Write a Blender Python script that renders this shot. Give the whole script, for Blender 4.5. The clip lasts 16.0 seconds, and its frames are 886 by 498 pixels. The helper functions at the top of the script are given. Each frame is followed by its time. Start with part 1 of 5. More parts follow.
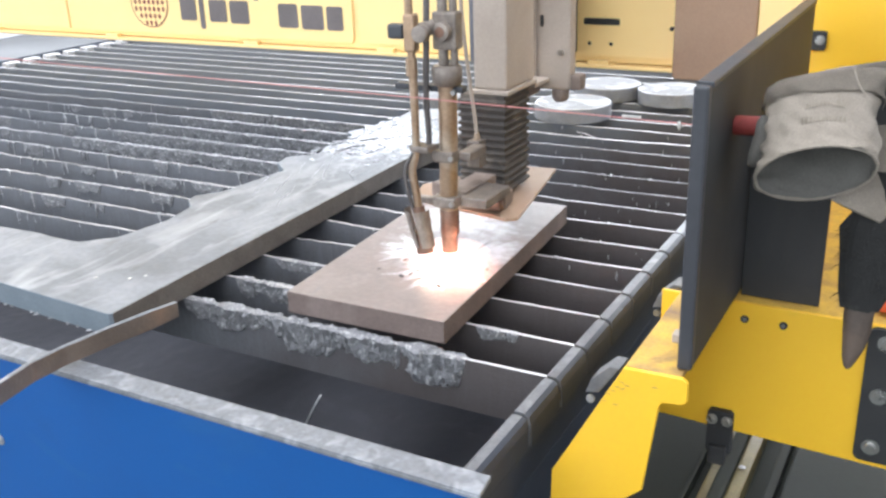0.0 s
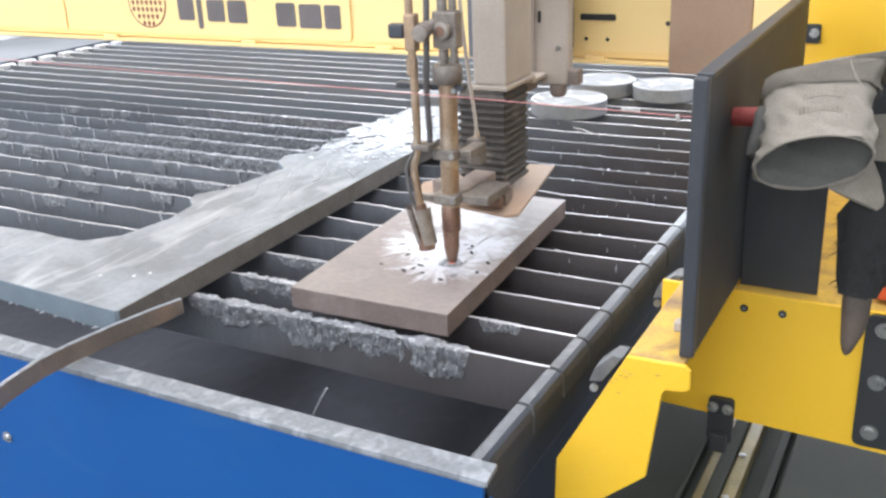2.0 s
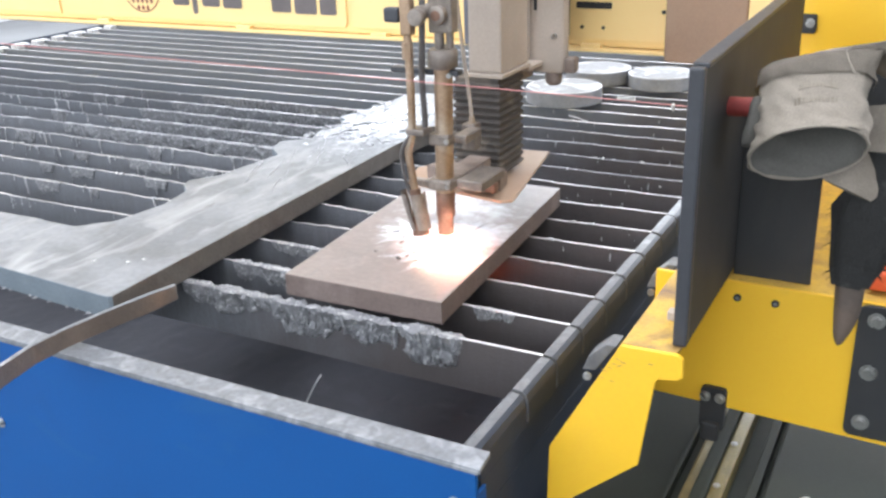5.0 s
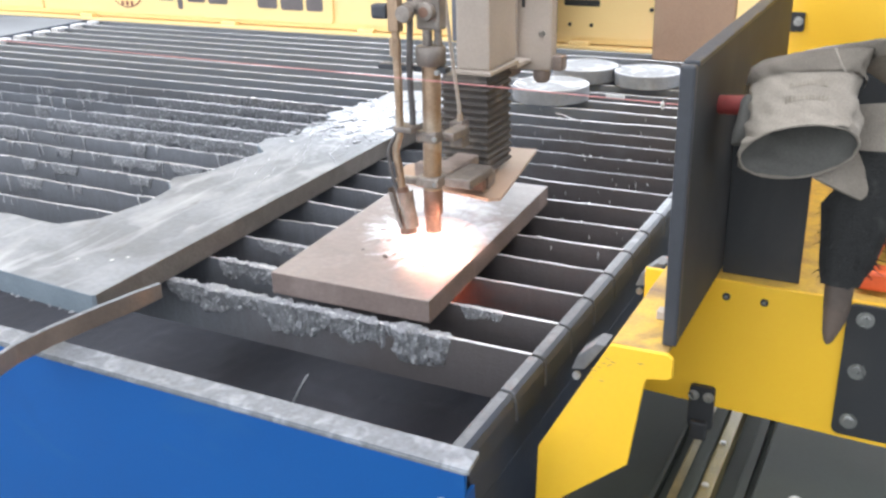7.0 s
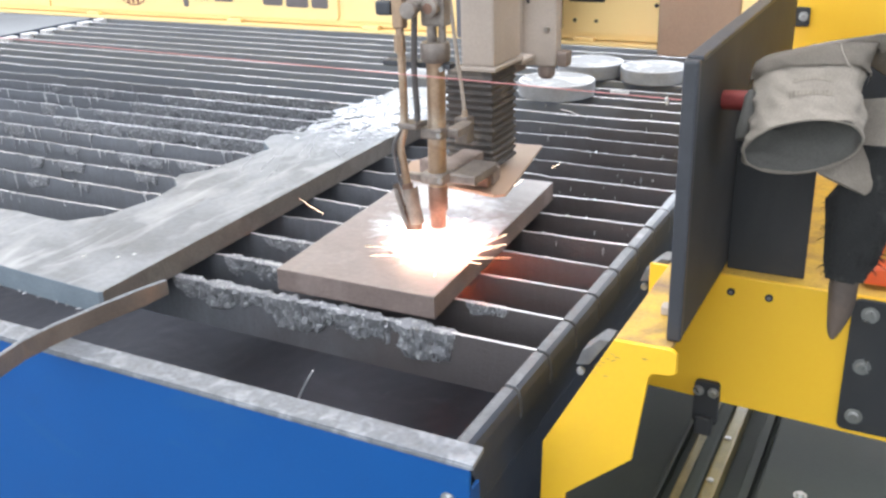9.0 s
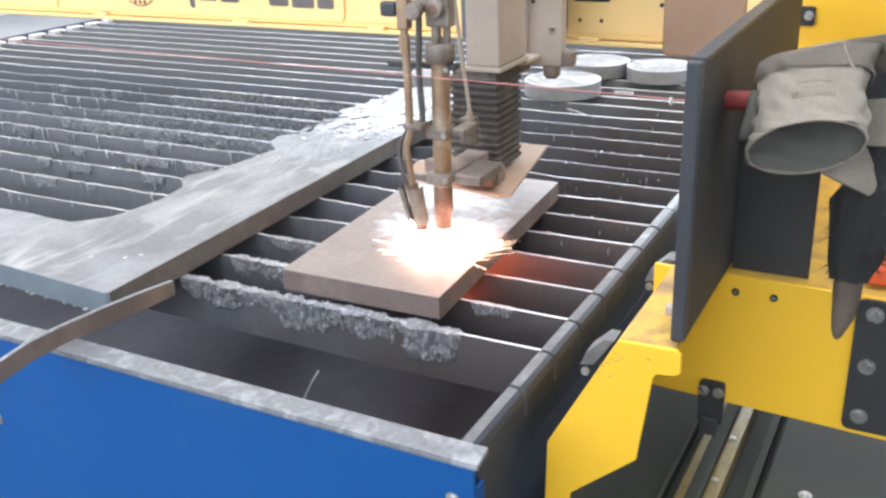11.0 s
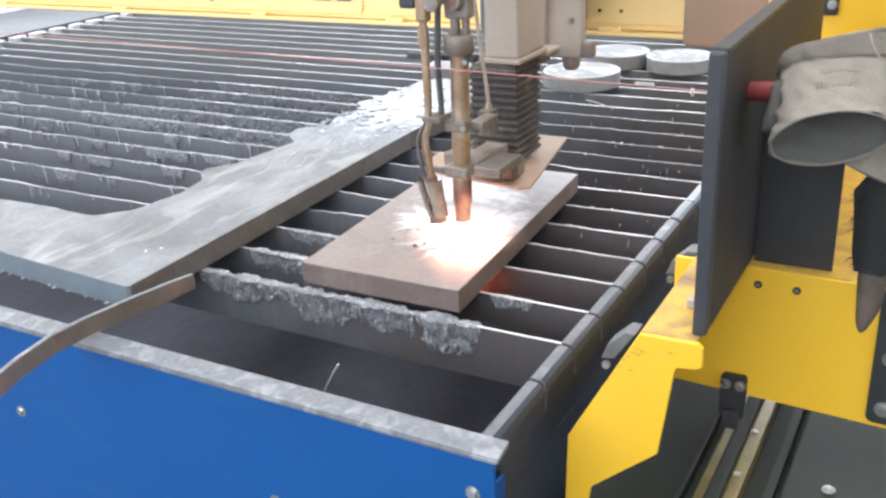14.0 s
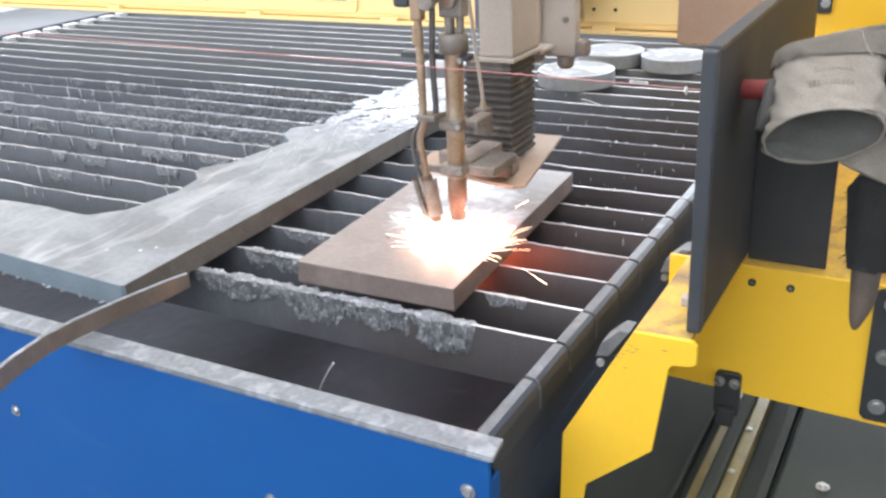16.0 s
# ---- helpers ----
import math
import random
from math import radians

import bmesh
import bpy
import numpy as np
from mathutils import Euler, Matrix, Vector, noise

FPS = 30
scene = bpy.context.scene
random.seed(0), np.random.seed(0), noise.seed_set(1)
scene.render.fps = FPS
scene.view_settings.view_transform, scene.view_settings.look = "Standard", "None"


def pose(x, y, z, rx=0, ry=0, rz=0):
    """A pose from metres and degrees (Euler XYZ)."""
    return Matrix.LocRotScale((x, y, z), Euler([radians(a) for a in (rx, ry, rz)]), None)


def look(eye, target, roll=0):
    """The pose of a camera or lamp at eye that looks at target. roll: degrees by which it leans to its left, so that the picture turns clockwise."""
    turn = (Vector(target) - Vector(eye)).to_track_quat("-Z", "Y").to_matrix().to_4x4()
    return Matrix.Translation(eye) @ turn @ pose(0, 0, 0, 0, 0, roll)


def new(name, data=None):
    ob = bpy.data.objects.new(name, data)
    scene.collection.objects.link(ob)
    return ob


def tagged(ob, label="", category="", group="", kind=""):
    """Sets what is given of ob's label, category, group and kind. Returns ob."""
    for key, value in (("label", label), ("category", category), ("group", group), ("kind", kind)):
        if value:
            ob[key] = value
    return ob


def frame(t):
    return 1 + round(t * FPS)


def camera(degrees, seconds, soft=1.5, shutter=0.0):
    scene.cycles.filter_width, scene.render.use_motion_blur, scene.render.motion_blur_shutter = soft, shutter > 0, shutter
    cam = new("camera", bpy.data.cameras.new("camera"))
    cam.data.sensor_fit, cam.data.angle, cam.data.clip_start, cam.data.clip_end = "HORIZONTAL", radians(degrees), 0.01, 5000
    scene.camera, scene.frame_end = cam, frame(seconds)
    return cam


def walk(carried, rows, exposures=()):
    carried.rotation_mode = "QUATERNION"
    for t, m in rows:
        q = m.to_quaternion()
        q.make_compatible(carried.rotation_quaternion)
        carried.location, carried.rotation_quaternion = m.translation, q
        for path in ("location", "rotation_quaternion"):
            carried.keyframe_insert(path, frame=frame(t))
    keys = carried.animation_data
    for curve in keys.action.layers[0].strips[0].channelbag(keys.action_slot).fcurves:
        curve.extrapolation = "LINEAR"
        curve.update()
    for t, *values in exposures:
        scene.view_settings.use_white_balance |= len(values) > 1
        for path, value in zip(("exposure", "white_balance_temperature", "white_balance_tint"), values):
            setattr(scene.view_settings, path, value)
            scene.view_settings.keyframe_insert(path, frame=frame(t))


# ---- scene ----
cam = camera(50.0, 16.0, soft=2.6)
PATH = [
    (0, (0.027, 0.029, 1.361), (-0.891, 1.655, 0.645), -2.1),
    (0.5, (0.026, 0.022, 1.36), (-0.88, 1.654, 0.643), -2.1),
    (1, (0.029, 0.017, 1.359), (-0.875, 1.653, 0.649), -2.2),
    (1.5, (0.03, 0.012, 1.359), (-0.87, 1.648, 0.642), -2.4),
    (2, (0.025, 0.008, 1.36), (-0.882, 1.639, 0.642), -2.6),
    (2.5, (0.025, 0.008, 1.36), (-0.876, 1.632, 0.617), -2.2),
    (3, (0.027, 0.009, 1.36), (-0.875, 1.625, 0.603), -2.4),
    (3.5, (0.026, 0.01, 1.359), (-0.881, 1.622, 0.598), -2.7),
    (4, (0.025, 0.007, 1.361), (-0.876, 1.631, 0.618), -2.3),
    (6.5, (0.02, 0.012, 1.361), (-0.856, 1.648, 0.614), -2.0),
    (7, (0.016, 0.014, 1.359), (-0.847, 1.655, 0.609), -1.7),
    (7.5, (0.011, 0.015, 1.359), (-0.853, 1.654, 0.605), -1.6),
    (8, (0.012, 0.015, 1.359), (-0.856, 1.652, 0.607), -1.7),
    (8.5, (0.017, 0.014, 1.36), (-0.865, 1.644, 0.607), -2.1),
    (9, (0.02, 0.013, 1.359), (-0.855, 1.645, 0.603), -2.0),
    (11.5, (0.025, 0.013, 1.363), (-0.87, 1.633, 0.605), -2.3),
    (12, (0.023, 0.012, 1.363), (-0.877, 1.63, 0.608), -2.2),
    (12.5, (0.023, 0.015, 1.362), (-0.872, 1.633, 0.6), -2.4),
    (13, (0.024, 0.014, 1.363), (-0.897, 1.618, 0.604), -2.9),
    (13.5, (0.02, 0.016, 1.362), (-0.895, 1.621, 0.597), -2.7),
    (14, (0.021, 0.016, 1.363), (-0.899, 1.615, 0.59), -2.9),
    (14.5, (0.024, 0.014, 1.363), (-0.896, 1.612, 0.589), -2.9),
    (15, (0.027, 0.012, 1.363), (-0.894, 1.608, 0.585), -3.1),
    (15.5, (0.025, 0.013, 1.362), (-0.891, 1.613, 0.587), -3.0),
    (16, (0.023, 0.015, 1.362), (-0.889, 1.618, 0.588), -2.9),
]
walk(cam, [(t, look(eye, target, roll)) for t, eye, target, roll in PATH])

# ---- world and light ----
world = bpy.data.worlds.new("sky")
scene.world = world
world.use_nodes = True
wn = world.node_tree
sky = wn.nodes.new("ShaderNodeTexSky")
sky.sky_type, sky.sun_disc = "NISHITA", False
sky.sun_elevation, sky.sun_rotation = radians(40), radians(150)
wn.links.new(sky.outputs["Color"], wn.nodes["Background"].inputs["Color"])
wn.nodes["Background"].inputs["Strength"].default_value = 0.12
scene.view_settings.exposure = 0.30


def area_lamp(name, eye, target, width, height, power, colour=(1, 1, 1)):
    lamp = bpy.data.lights.new(name, "AREA")
    lamp.shape, lamp.size, lamp.size_y, lamp.energy, lamp.color = "RECTANGLE", width, height, power, colour
    ob = new(name, lamp)
    ob.matrix_world = look(eye, target)
    return ob


# daylight lamps at unseen, added openings; the roof one has none and is fill
area_lamp("daylight_back", (-2.5, 8.85, 3.4), (-1.2, 1.5, 0.8), 9.0, 4.4, 1250, (0.885, 0.925, 1.0))
area_lamp("daylight_front", (-2.0, -4.85, 3.3), (-0.8, 1.2, 0.7), 8.0, 4.0, 300, (0.94, 0.97, 1.0))
area_lamp("daylight_left", (-8.85, 2.0, 3.4), (-1.0, 1.3, 0.8), 9.0, 4.0, 700, (0.885, 0.925, 1.0))
area_lamp("added_roof_fill", (-1.0, 1.5, 6.8), (-1.0, 1.5, 0.0), 5.0, 5.0, 420, (0.95, 0.955, 1.0))


# ---- materials ----
def material(name, base, rough=0.6, metal=0.0, dark=None, scale=30.0, amount=0.5, bump=0.15, stain=None, stain_scale=4.0, stain_at=(0.5, 0.65), fine=220.0, coat=0.0, spread=0.0, rough_var=0.12, grain=0.3):
    """A surface with grain at a fine scale, blotches at a coarse one, stains and relief."""
    m = bpy.data.materials.new(name)
    m.use_nodes = True
    n, l = m.node_tree.nodes, m.node_tree.links
    bsdf = n["Principled BSDF"]
    co = n.new("ShaderNodeTexCoord")
    a = n.new("ShaderNodeTexNoise")
    a.inputs["Scale"].default_value, a.inputs["Detail"].default_value, a.inputs["Roughness"].default_value = scale, 6, 0.62
    f = n.new("ShaderNodeTexNoise")
    f.inputs["Scale"].default_value, f.inputs["Detail"].default_value = fine, 4
    s = n.new("ShaderNodeTexNoise")
    s.inputs["Scale"].default_value, s.inputs["Detail"].default_value, s.inputs["Distortion"].default_value = stain_scale, 8, 0.6
    for t in (a, f, s):
        l.new(co.outputs["Object"], t.inputs["Vector"])
    dark = dark or tuple(c * 0.55 for c in base)
    r1 = n.new("ShaderNodeValToRGB")
    r1.color_ramp.elements[0].position, r1.color_ramp.elements[1].position = 0.5 - amount * 0.4, 0.5 + amount * 0.3
    r1.color_ramp.elements[0].color, r1.color_ramp.elements[1].color = (*dark, 1), (*base, 1)
    l.new(a.outputs["Fac"], r1.inputs["Fac"])
    mix = n.new("ShaderNodeMixRGB")
    mix.inputs[2].default_value = (*(stain or dark), 1)
    r2 = n.new("ShaderNodeValToRGB")
    r2.color_ramp.elements[0].position, r2.color_ramp.elements[1].position = stain_at
    l.new(s.outputs["Fac"], r2.inputs["Fac"])
    l.new(r2.outputs["Color"], mix.inputs[0])
    l.new(r1.outputs["Color"], mix.inputs[1])
    g = n.new("ShaderNodeMixRGB")
    g.blend_type = "OVERLAY"
    g.inputs[0].default_value = grain
    l.new(mix.outputs[0], g.inputs[1])
    l.new(f.outputs["Fac"], g.inputs[2])
    last = g.outputs[0]
    if spread:
        info = n.new("ShaderNodeObjectInfo")
        hsv = n.new("ShaderNodeHueSaturation")
        mr = n.new("ShaderNodeMapRange")
        mr.inputs["To Min"].default_value, mr.inputs["To Max"].default_value = 1 - spread, 1 + spread
        l.new(info.outputs["Random"], mr.inputs["Value"])
        l.new(mr.outputs[0], hsv.inputs["Value"])
        l.new(last, hsv.inputs["Color"])
        last = hsv.outputs[0]
    l.new(last, bsdf.inputs["Base Color"])
    rr = n.new("ShaderNodeMapRange")
    rr.inputs["To Min"].default_value, rr.inputs["To Max"].default_value = max(rough - rough_var, 0.05), min(rough + rough_var, 1)
    l.new(a.outputs["Fac"], rr.inputs["Value"])
    l.new(rr.outputs[0], bsdf.inputs["Roughness"])
    bsdf.inputs["Metallic"].default_value = metal
    bsdf.inputs["Coat Weight"].default_value = coat
    b = n.new("ShaderNodeBump")
    b.inputs["Strength"].default_value, b.inputs["Distance"].default_value = bump, 0.004
    ad = n.new("ShaderNodeMath")
    l.new(a.outputs["Fac"], ad.inputs[0])
    l.new(f.outputs["Fac"], ad.inputs[1])
    l.new(ad.outputs[0], b.inputs["Height"])
    l.new(b.outputs[0], bsdf.inputs["Normal"])
    return m


def glow(name, colour, strength):
    m = bpy.data.materials.new(name)
    m.use_nodes = True
    b = m.node_tree.nodes["Principled BSDF"]
    b.inputs["Base Color"].default_value = (*colour, 1)
    b.inputs["Emission Color"].default_value = (*colour, 1)
    b.inputs["Emission Strength"].default_value = strength
    return m


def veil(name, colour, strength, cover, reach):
    """A shell of painted glare: it glows, densest over its middle and thinning to nothing at reach, and lets what is
    behind it through.
    """
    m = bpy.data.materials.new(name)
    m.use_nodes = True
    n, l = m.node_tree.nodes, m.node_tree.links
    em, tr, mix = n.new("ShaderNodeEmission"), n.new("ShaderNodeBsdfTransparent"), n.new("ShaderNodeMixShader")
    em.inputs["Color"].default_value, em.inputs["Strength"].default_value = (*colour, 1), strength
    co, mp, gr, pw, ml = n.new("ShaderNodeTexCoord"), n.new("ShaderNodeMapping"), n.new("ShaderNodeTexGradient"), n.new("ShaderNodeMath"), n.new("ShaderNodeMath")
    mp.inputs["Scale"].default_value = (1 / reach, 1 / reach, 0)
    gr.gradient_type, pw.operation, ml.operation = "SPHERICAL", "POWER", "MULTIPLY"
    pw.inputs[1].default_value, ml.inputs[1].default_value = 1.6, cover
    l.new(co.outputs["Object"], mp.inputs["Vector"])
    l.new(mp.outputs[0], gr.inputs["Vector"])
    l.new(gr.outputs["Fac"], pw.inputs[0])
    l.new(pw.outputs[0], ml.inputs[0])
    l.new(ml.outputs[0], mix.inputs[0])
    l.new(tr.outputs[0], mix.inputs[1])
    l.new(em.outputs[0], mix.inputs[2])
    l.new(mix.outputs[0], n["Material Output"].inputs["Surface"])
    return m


def streaked(m, colour, at, size=(30, 30, 6), place=(0, 0, 0)):
    """Adds marks of another colour, stretched along one way, to a material."""
    n, l = m.node_tree.nodes, m.node_tree.links
    bsdf = n["Principled BSDF"]
    old = bsdf.inputs["Base Color"].links[0].from_socket
    co, mp, t, r, mix = n.new("ShaderNodeTexCoord"), n.new("ShaderNodeMapping"), n.new("ShaderNodeTexNoise"), n.new("ShaderNodeValToRGB"), n.new("ShaderNodeMixRGB")
    mp.inputs["Scale"].default_value, mp.inputs["Location"].default_value = size, place
    t.inputs["Scale"].default_value, t.inputs["Detail"].default_value, t.inputs["Distortion"].default_value = 1.0, 7, 0.8
    r.color_ramp.elements[0].position, r.color_ramp.elements[1].position = at
    mix.inputs[2].default_value = (*colour, 1)
    l.new(co.outputs["Object"], mp.inputs["Vector"])
    l.new(mp.outputs[0], t.inputs["Vector"])
    l.new(t.outputs["Fac"], r.inputs["Fac"])
    l.new(r.outputs["Color"], mix.inputs[0])
    l.new(old, mix.inputs[1])
    l.new(mix.outputs[0], bsdf.inputs["Base Color"])
    return m


def splash(m, centre, inner, outer, colour, lobes=3.2, rough=0.35, patch=26.0, ragged_by=1.1, soft=0.25):
    """White oxide thrown out from the pierced spot, and the scrap's painted glints: a ragged star round centre."""
    n, l = m.node_tree.nodes, m.node_tree.links
    bsdf = n["Principled BSDF"]
    old = bsdf.inputs["Base Color"].links[0].from_socket
    old_rough = bsdf.inputs["Roughness"].links[0].from_socket
    co, sub, ln = n.new("ShaderNodeTexCoord"), n.new("ShaderNodeVectorMath"), n.new("ShaderNodeVectorMath")
    nor, tn, tn2 = n.new("ShaderNodeVectorMath"), n.new("ShaderNodeTexNoise"), n.new("ShaderNodeTexNoise")
    sub.operation, ln.operation, nor.operation = "SUBTRACT", "LENGTH", "NORMALIZE"
    sub.inputs[1].default_value = centre
    l.new(co.outputs["Object"], sub.inputs[0])
    l.new(sub.outputs[0], ln.inputs[0])
    l.new(sub.outputs[0], nor.inputs[0])
    l.new(nor.outputs[0], tn.inputs["Vector"])
    tn.inputs["Scale"].default_value, tn.inputs["Detail"].default_value, tn.inputs["Roughness"].default_value = lobes, 3, 0.55
    l.new(co.outputs["Object"], tn2.inputs["Vector"])
    tn2.inputs["Scale"].default_value, tn2.inputs["Detail"].default_value, tn2.inputs["Roughness"].default_value = patch, 9, 0.75
    reach = n.new("ShaderNodeMapRange")
    reach.inputs["From Min"].default_value, reach.inputs["From Max"].default_value = 0.3, 0.7
    reach.inputs["To Min"].default_value, reach.inputs["To Max"].default_value = inner, outer
    l.new(tn.outputs["Fac"], reach.inputs["Value"])
    dv = n.new("ShaderNodeMath")
    dv.operation = "DIVIDE"
    l.new(ln.outputs["Value"], dv.inputs[0])
    l.new(reach.outputs[0], dv.inputs[1])
    k = n.new("ShaderNodeMath")
    k.operation = "MULTIPLY_ADD"
    k.inputs[1].default_value, k.inputs[2].default_value = ragged_by, -0.5 * ragged_by
    l.new(tn2.outputs["Fac"], k.inputs[0])
    ad = n.new("ShaderNodeMath")
    l.new(dv.outputs[0], ad.inputs[0])
    l.new(k.outputs[0], ad.inputs[1])
    mask = n.new("ShaderNodeMapRange")
    mask.inputs["From Min"].default_value, mask.inputs["From Max"].default_value = 1.05, 1.05 - soft
    l.new(ad.outputs[0], mask.inputs["Value"])
    mix, mr = n.new("ShaderNodeMixRGB"), n.new("ShaderNodeMixRGB")
    mix.inputs[2].default_value, mr.inputs[2].default_value = (*colour, 1), (rough, rough, rough, 1)
    l.new(mask.outputs[0], mix.inputs[0])
    l.new(mask.outputs[0], mr.inputs[0])
    l.new(old, mix.inputs[1])
    l.new(old_rough, mr.inputs[1])
    l.new(mix.outputs[0], bsdf.inputs["Base Color"])
    l.new(mr.outputs[0], bsdf.inputs["Roughness"])
    return m


def rusted(m, colour, x0, x1):
    """Heat rust that thickens from x0 to x1 along the slats, with a blotchy front."""
    n, l = m.node_tree.nodes, m.node_tree.links
    bsdf = n["Principled BSDF"]
    old = bsdf.inputs["Base Color"].links[0].from_socket
    co, sep, t, ad, r, mix = n.new("ShaderNodeTexCoord"), n.new("ShaderNodeSeparateXYZ"), n.new("ShaderNodeTexNoise"), n.new("ShaderNodeMath"), n.new("ShaderNodeMapRange"), n.new("ShaderNodeMixRGB")
    l.new(co.outputs["Object"], sep.inputs[0])
    l.new(co.outputs["Object"], t.inputs["Vector"])
    t.inputs["Scale"].default_value, t.inputs["Detail"].default_value = 11, 6
    ad.operation = "MULTIPLY_ADD"
    ad.inputs[1].default_value = 0.5
    l.new(t.outputs["Fac"], ad.inputs[0])
    l.new(sep.outputs["X"], ad.inputs[2])
    r.inputs["From Min"].default_value, r.inputs["From Max"].default_value = x0 + 0.25, x1 + 0.25
    r.inputs["To Max"].default_value = 0.75
    l.new(ad.outputs[0], r.inputs["Value"])
    l.new(r.outputs[0], mix.inputs[0])
    l.new(old, mix.inputs[1])
    mix.inputs[2].default_value = (*colour, 1)
    l.new(mix.outputs[0], bsdf.inputs["Base Color"])
    return m


M_BLUE = material("blue_paint", (0.003, 0.080, 0.285), 0.5, 0, (0.0028, 0.070, 0.255), 4, 0.6, 0.02, (0.005, 0.066, 0.22), 3.0, (0.6, 0.8), grain=0.05)
streaked(M_BLUE, (0.012, 0.092, 0.27), (0.58, 0.74), (5, 5, 11))
streaked(M_BLUE, (0.002, 0.058, 0.22), (0.66, 0.72), (9, 9, 16), (3, 1, 2))
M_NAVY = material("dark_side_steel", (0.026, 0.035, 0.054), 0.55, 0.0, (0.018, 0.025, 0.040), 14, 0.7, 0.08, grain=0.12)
M_RIM = material("worn_rim_steel", (0.215, 0.228, 0.250), 0.5, 0.3, (0.120, 0.127, 0.140), 60, 0.8, 0.3, (0.28, 0.295, 0.32), 34, (0.52, 0.66), grain=0.3, fine=140)
M_RAIL = material("side_rail_steel", (0.160, 0.166, 0.178), 0.55, 0.2, (0.095, 0.099, 0.106), 30, 0.8, 0.2, (0.22, 0.226, 0.236), 18, (0.56, 0.7), spread=0.12, grain=0.25)
M_SLAT = material("scorched_slat_steel", (0.178, 0.191, 0.214), 0.6, 0.2, (0.148, 0.157, 0.175), 60, 0.8, 0.25, (0.138, 0.138, 0.146), 5, (0.30, 0.95), spread=0.03, grain=0.25)
streaked(M_SLAT, (0.195, 0.210, 0.240), (0.45, 0.95), (150, 150, 16.0))
# far slats: plainer and a little bluer than the near ones
M_PLAIN = material("plain_slat_steel", (0.172, 0.194, 0.226), 0.6, 0.2, (0.160, 0.180, 0.210), 120, 0.6, 0.1, (0.145, 0.163, 0.196), 6, (0.2, 1.0), grain=0.1, rough_var=0.02)
# far paler than the blades: the glint of daylight is in the colour
M_LIGHT = material("bright_steel_glint", (0.60, 0.61, 0.63), 0.4, 0.4, (0.36, 0.365, 0.38), 9, 0.8, 0.2)
rusted(M_SLAT, (0.070, 0.053, 0.048), -1.02, -0.62)
# the far slats too turn darker towards their right ends
rusted(M_PLAIN, (0.080, 0.072, 0.074), -0.98, -0.62)
# burnt near edges, with the glint along them painted pale
M_EDGE = material("burnt_glint_edge", (0.66, 0.66, 0.67), 0.38, 0.4, (0.24, 0.24, 0.245), 14, 0.9, 0.4)
M_SLAG = material("grey_slag", (0.32, 0.328, 0.35), 0.5, 0.15, (0.155, 0.158, 0.168), 110, 0.9, 1.0, (0.55, 0.56, 0.58), 150, (0.56, 0.66), fine=420, grain=0.35)
M_PALE = material("pale_slag_run", (0.60, 0.61, 0.63), 0.4, 0.25, (0.30, 0.305, 0.32), 90, 0.9, 0.6)
M_SCRAP = material("dusty_plate_steel", (0.186, 0.194, 0.206), 0.7, 0.1, (0.124, 0.128, 0.133), 6, 0.7, 0.25, (0.235, 0.243, 0.256), 5, (0.45, 0.7), grain=0.25, fine=90)
streaked(M_SCRAP, (0.31, 0.315, 0.32), (0.54, 0.78), (14, 7, 9))
streaked(M_SCRAP, (0.12, 0.118, 0.112), (0.60, 0.78), (34, 9, 9), (5, 2, 0))
streaked(M_SCRAP, (0.34, 0.345, 0.35), (0.57, 0.78), (24, 5, 9), (1, 4, 0))
# pale far half: white oxide, with the bright glints there painted in
splash(M_SCRAP, (-1.17, 1.93, 0.789), 0.12, 0.33, (0.41, 0.42, 0.43), 2.0, 0.42, 26.0, 4.0, 1.1)
# front edge of the scrap, with the blue light falling on it mixed in
M_BLUISH_FRONT = material("blue_light_front_edge", (0.185, 0.225, 0.262), 0.55, 0.1, (0.125, 0.155, 0.185), 18, 0.8, 0.15, (0.20, 0.24, 0.27), 7, (0.5, 0.75), grain=0.2)
M_CUT = material("flame_cut_edge", (0.170, 0.152, 0.132), 0.65, 0.15, (0.105, 0.092, 0.080), 24, 0.8, 0.3, (0.21, 0.19, 0.17), 9, (0.52, 0.72), grain=0.2)
M_WORK = material("brown_mill_plate", (0.215, 0.176, 0.162), 0.55, 0.15, (0.160, 0.130, 0.120), 7, 0.7, 0.15, (0.25, 0.215, 0.20), 5, (0.5, 0.75), grain=0.2, fine=110)
splash(M_WORK, (-0.685, 1.330, 0.786), 0.08, 0.165, (0.37, 0.345, 0.345), 2.2, 0.42, 22.0, 1.4, 0.9)
splash(M_WORK, (-0.745, 1.465, 0.786), 0.06, 0.15, (0.40, 0.385, 0.38), 1.6, 0.35, 30.0, 2.2, 0.8)
splash(M_WORK, (-0.745, 1.315, 0.786), 0.035, 0.095, (0.60, 0.61, 0.65), 2.6, 0.4, 30.0, 1.5, 0.55)
splash(M_WORK, (-0.645, 1.350, 0.786), 0.035, 0.090, (0.50, 0.505, 0.54), 2.6, 0.4, 26.0, 1.9, 0.7)
splash(M_WORK, (-0.672, 1.250, 0.786), 0.035, 0.100, (0.50, 0.50, 0.54), 3.0, 0.4, 30.0, 1.9, 0.7)
streaked(M_WORK, (0.19, 0.165, 0.16), (0.62, 0.70), (60, 14, 30), (2, 1, 0))
M_WORKCUT = material("reddish_sawn_edge", (0.195, 0.150, 0.135), 0.65, 0.15, (0.120, 0.092, 0.083), 24, 0.8, 0.3, (0.24, 0.195, 0.18), 9, (0.52, 0.72), grain=0.2)
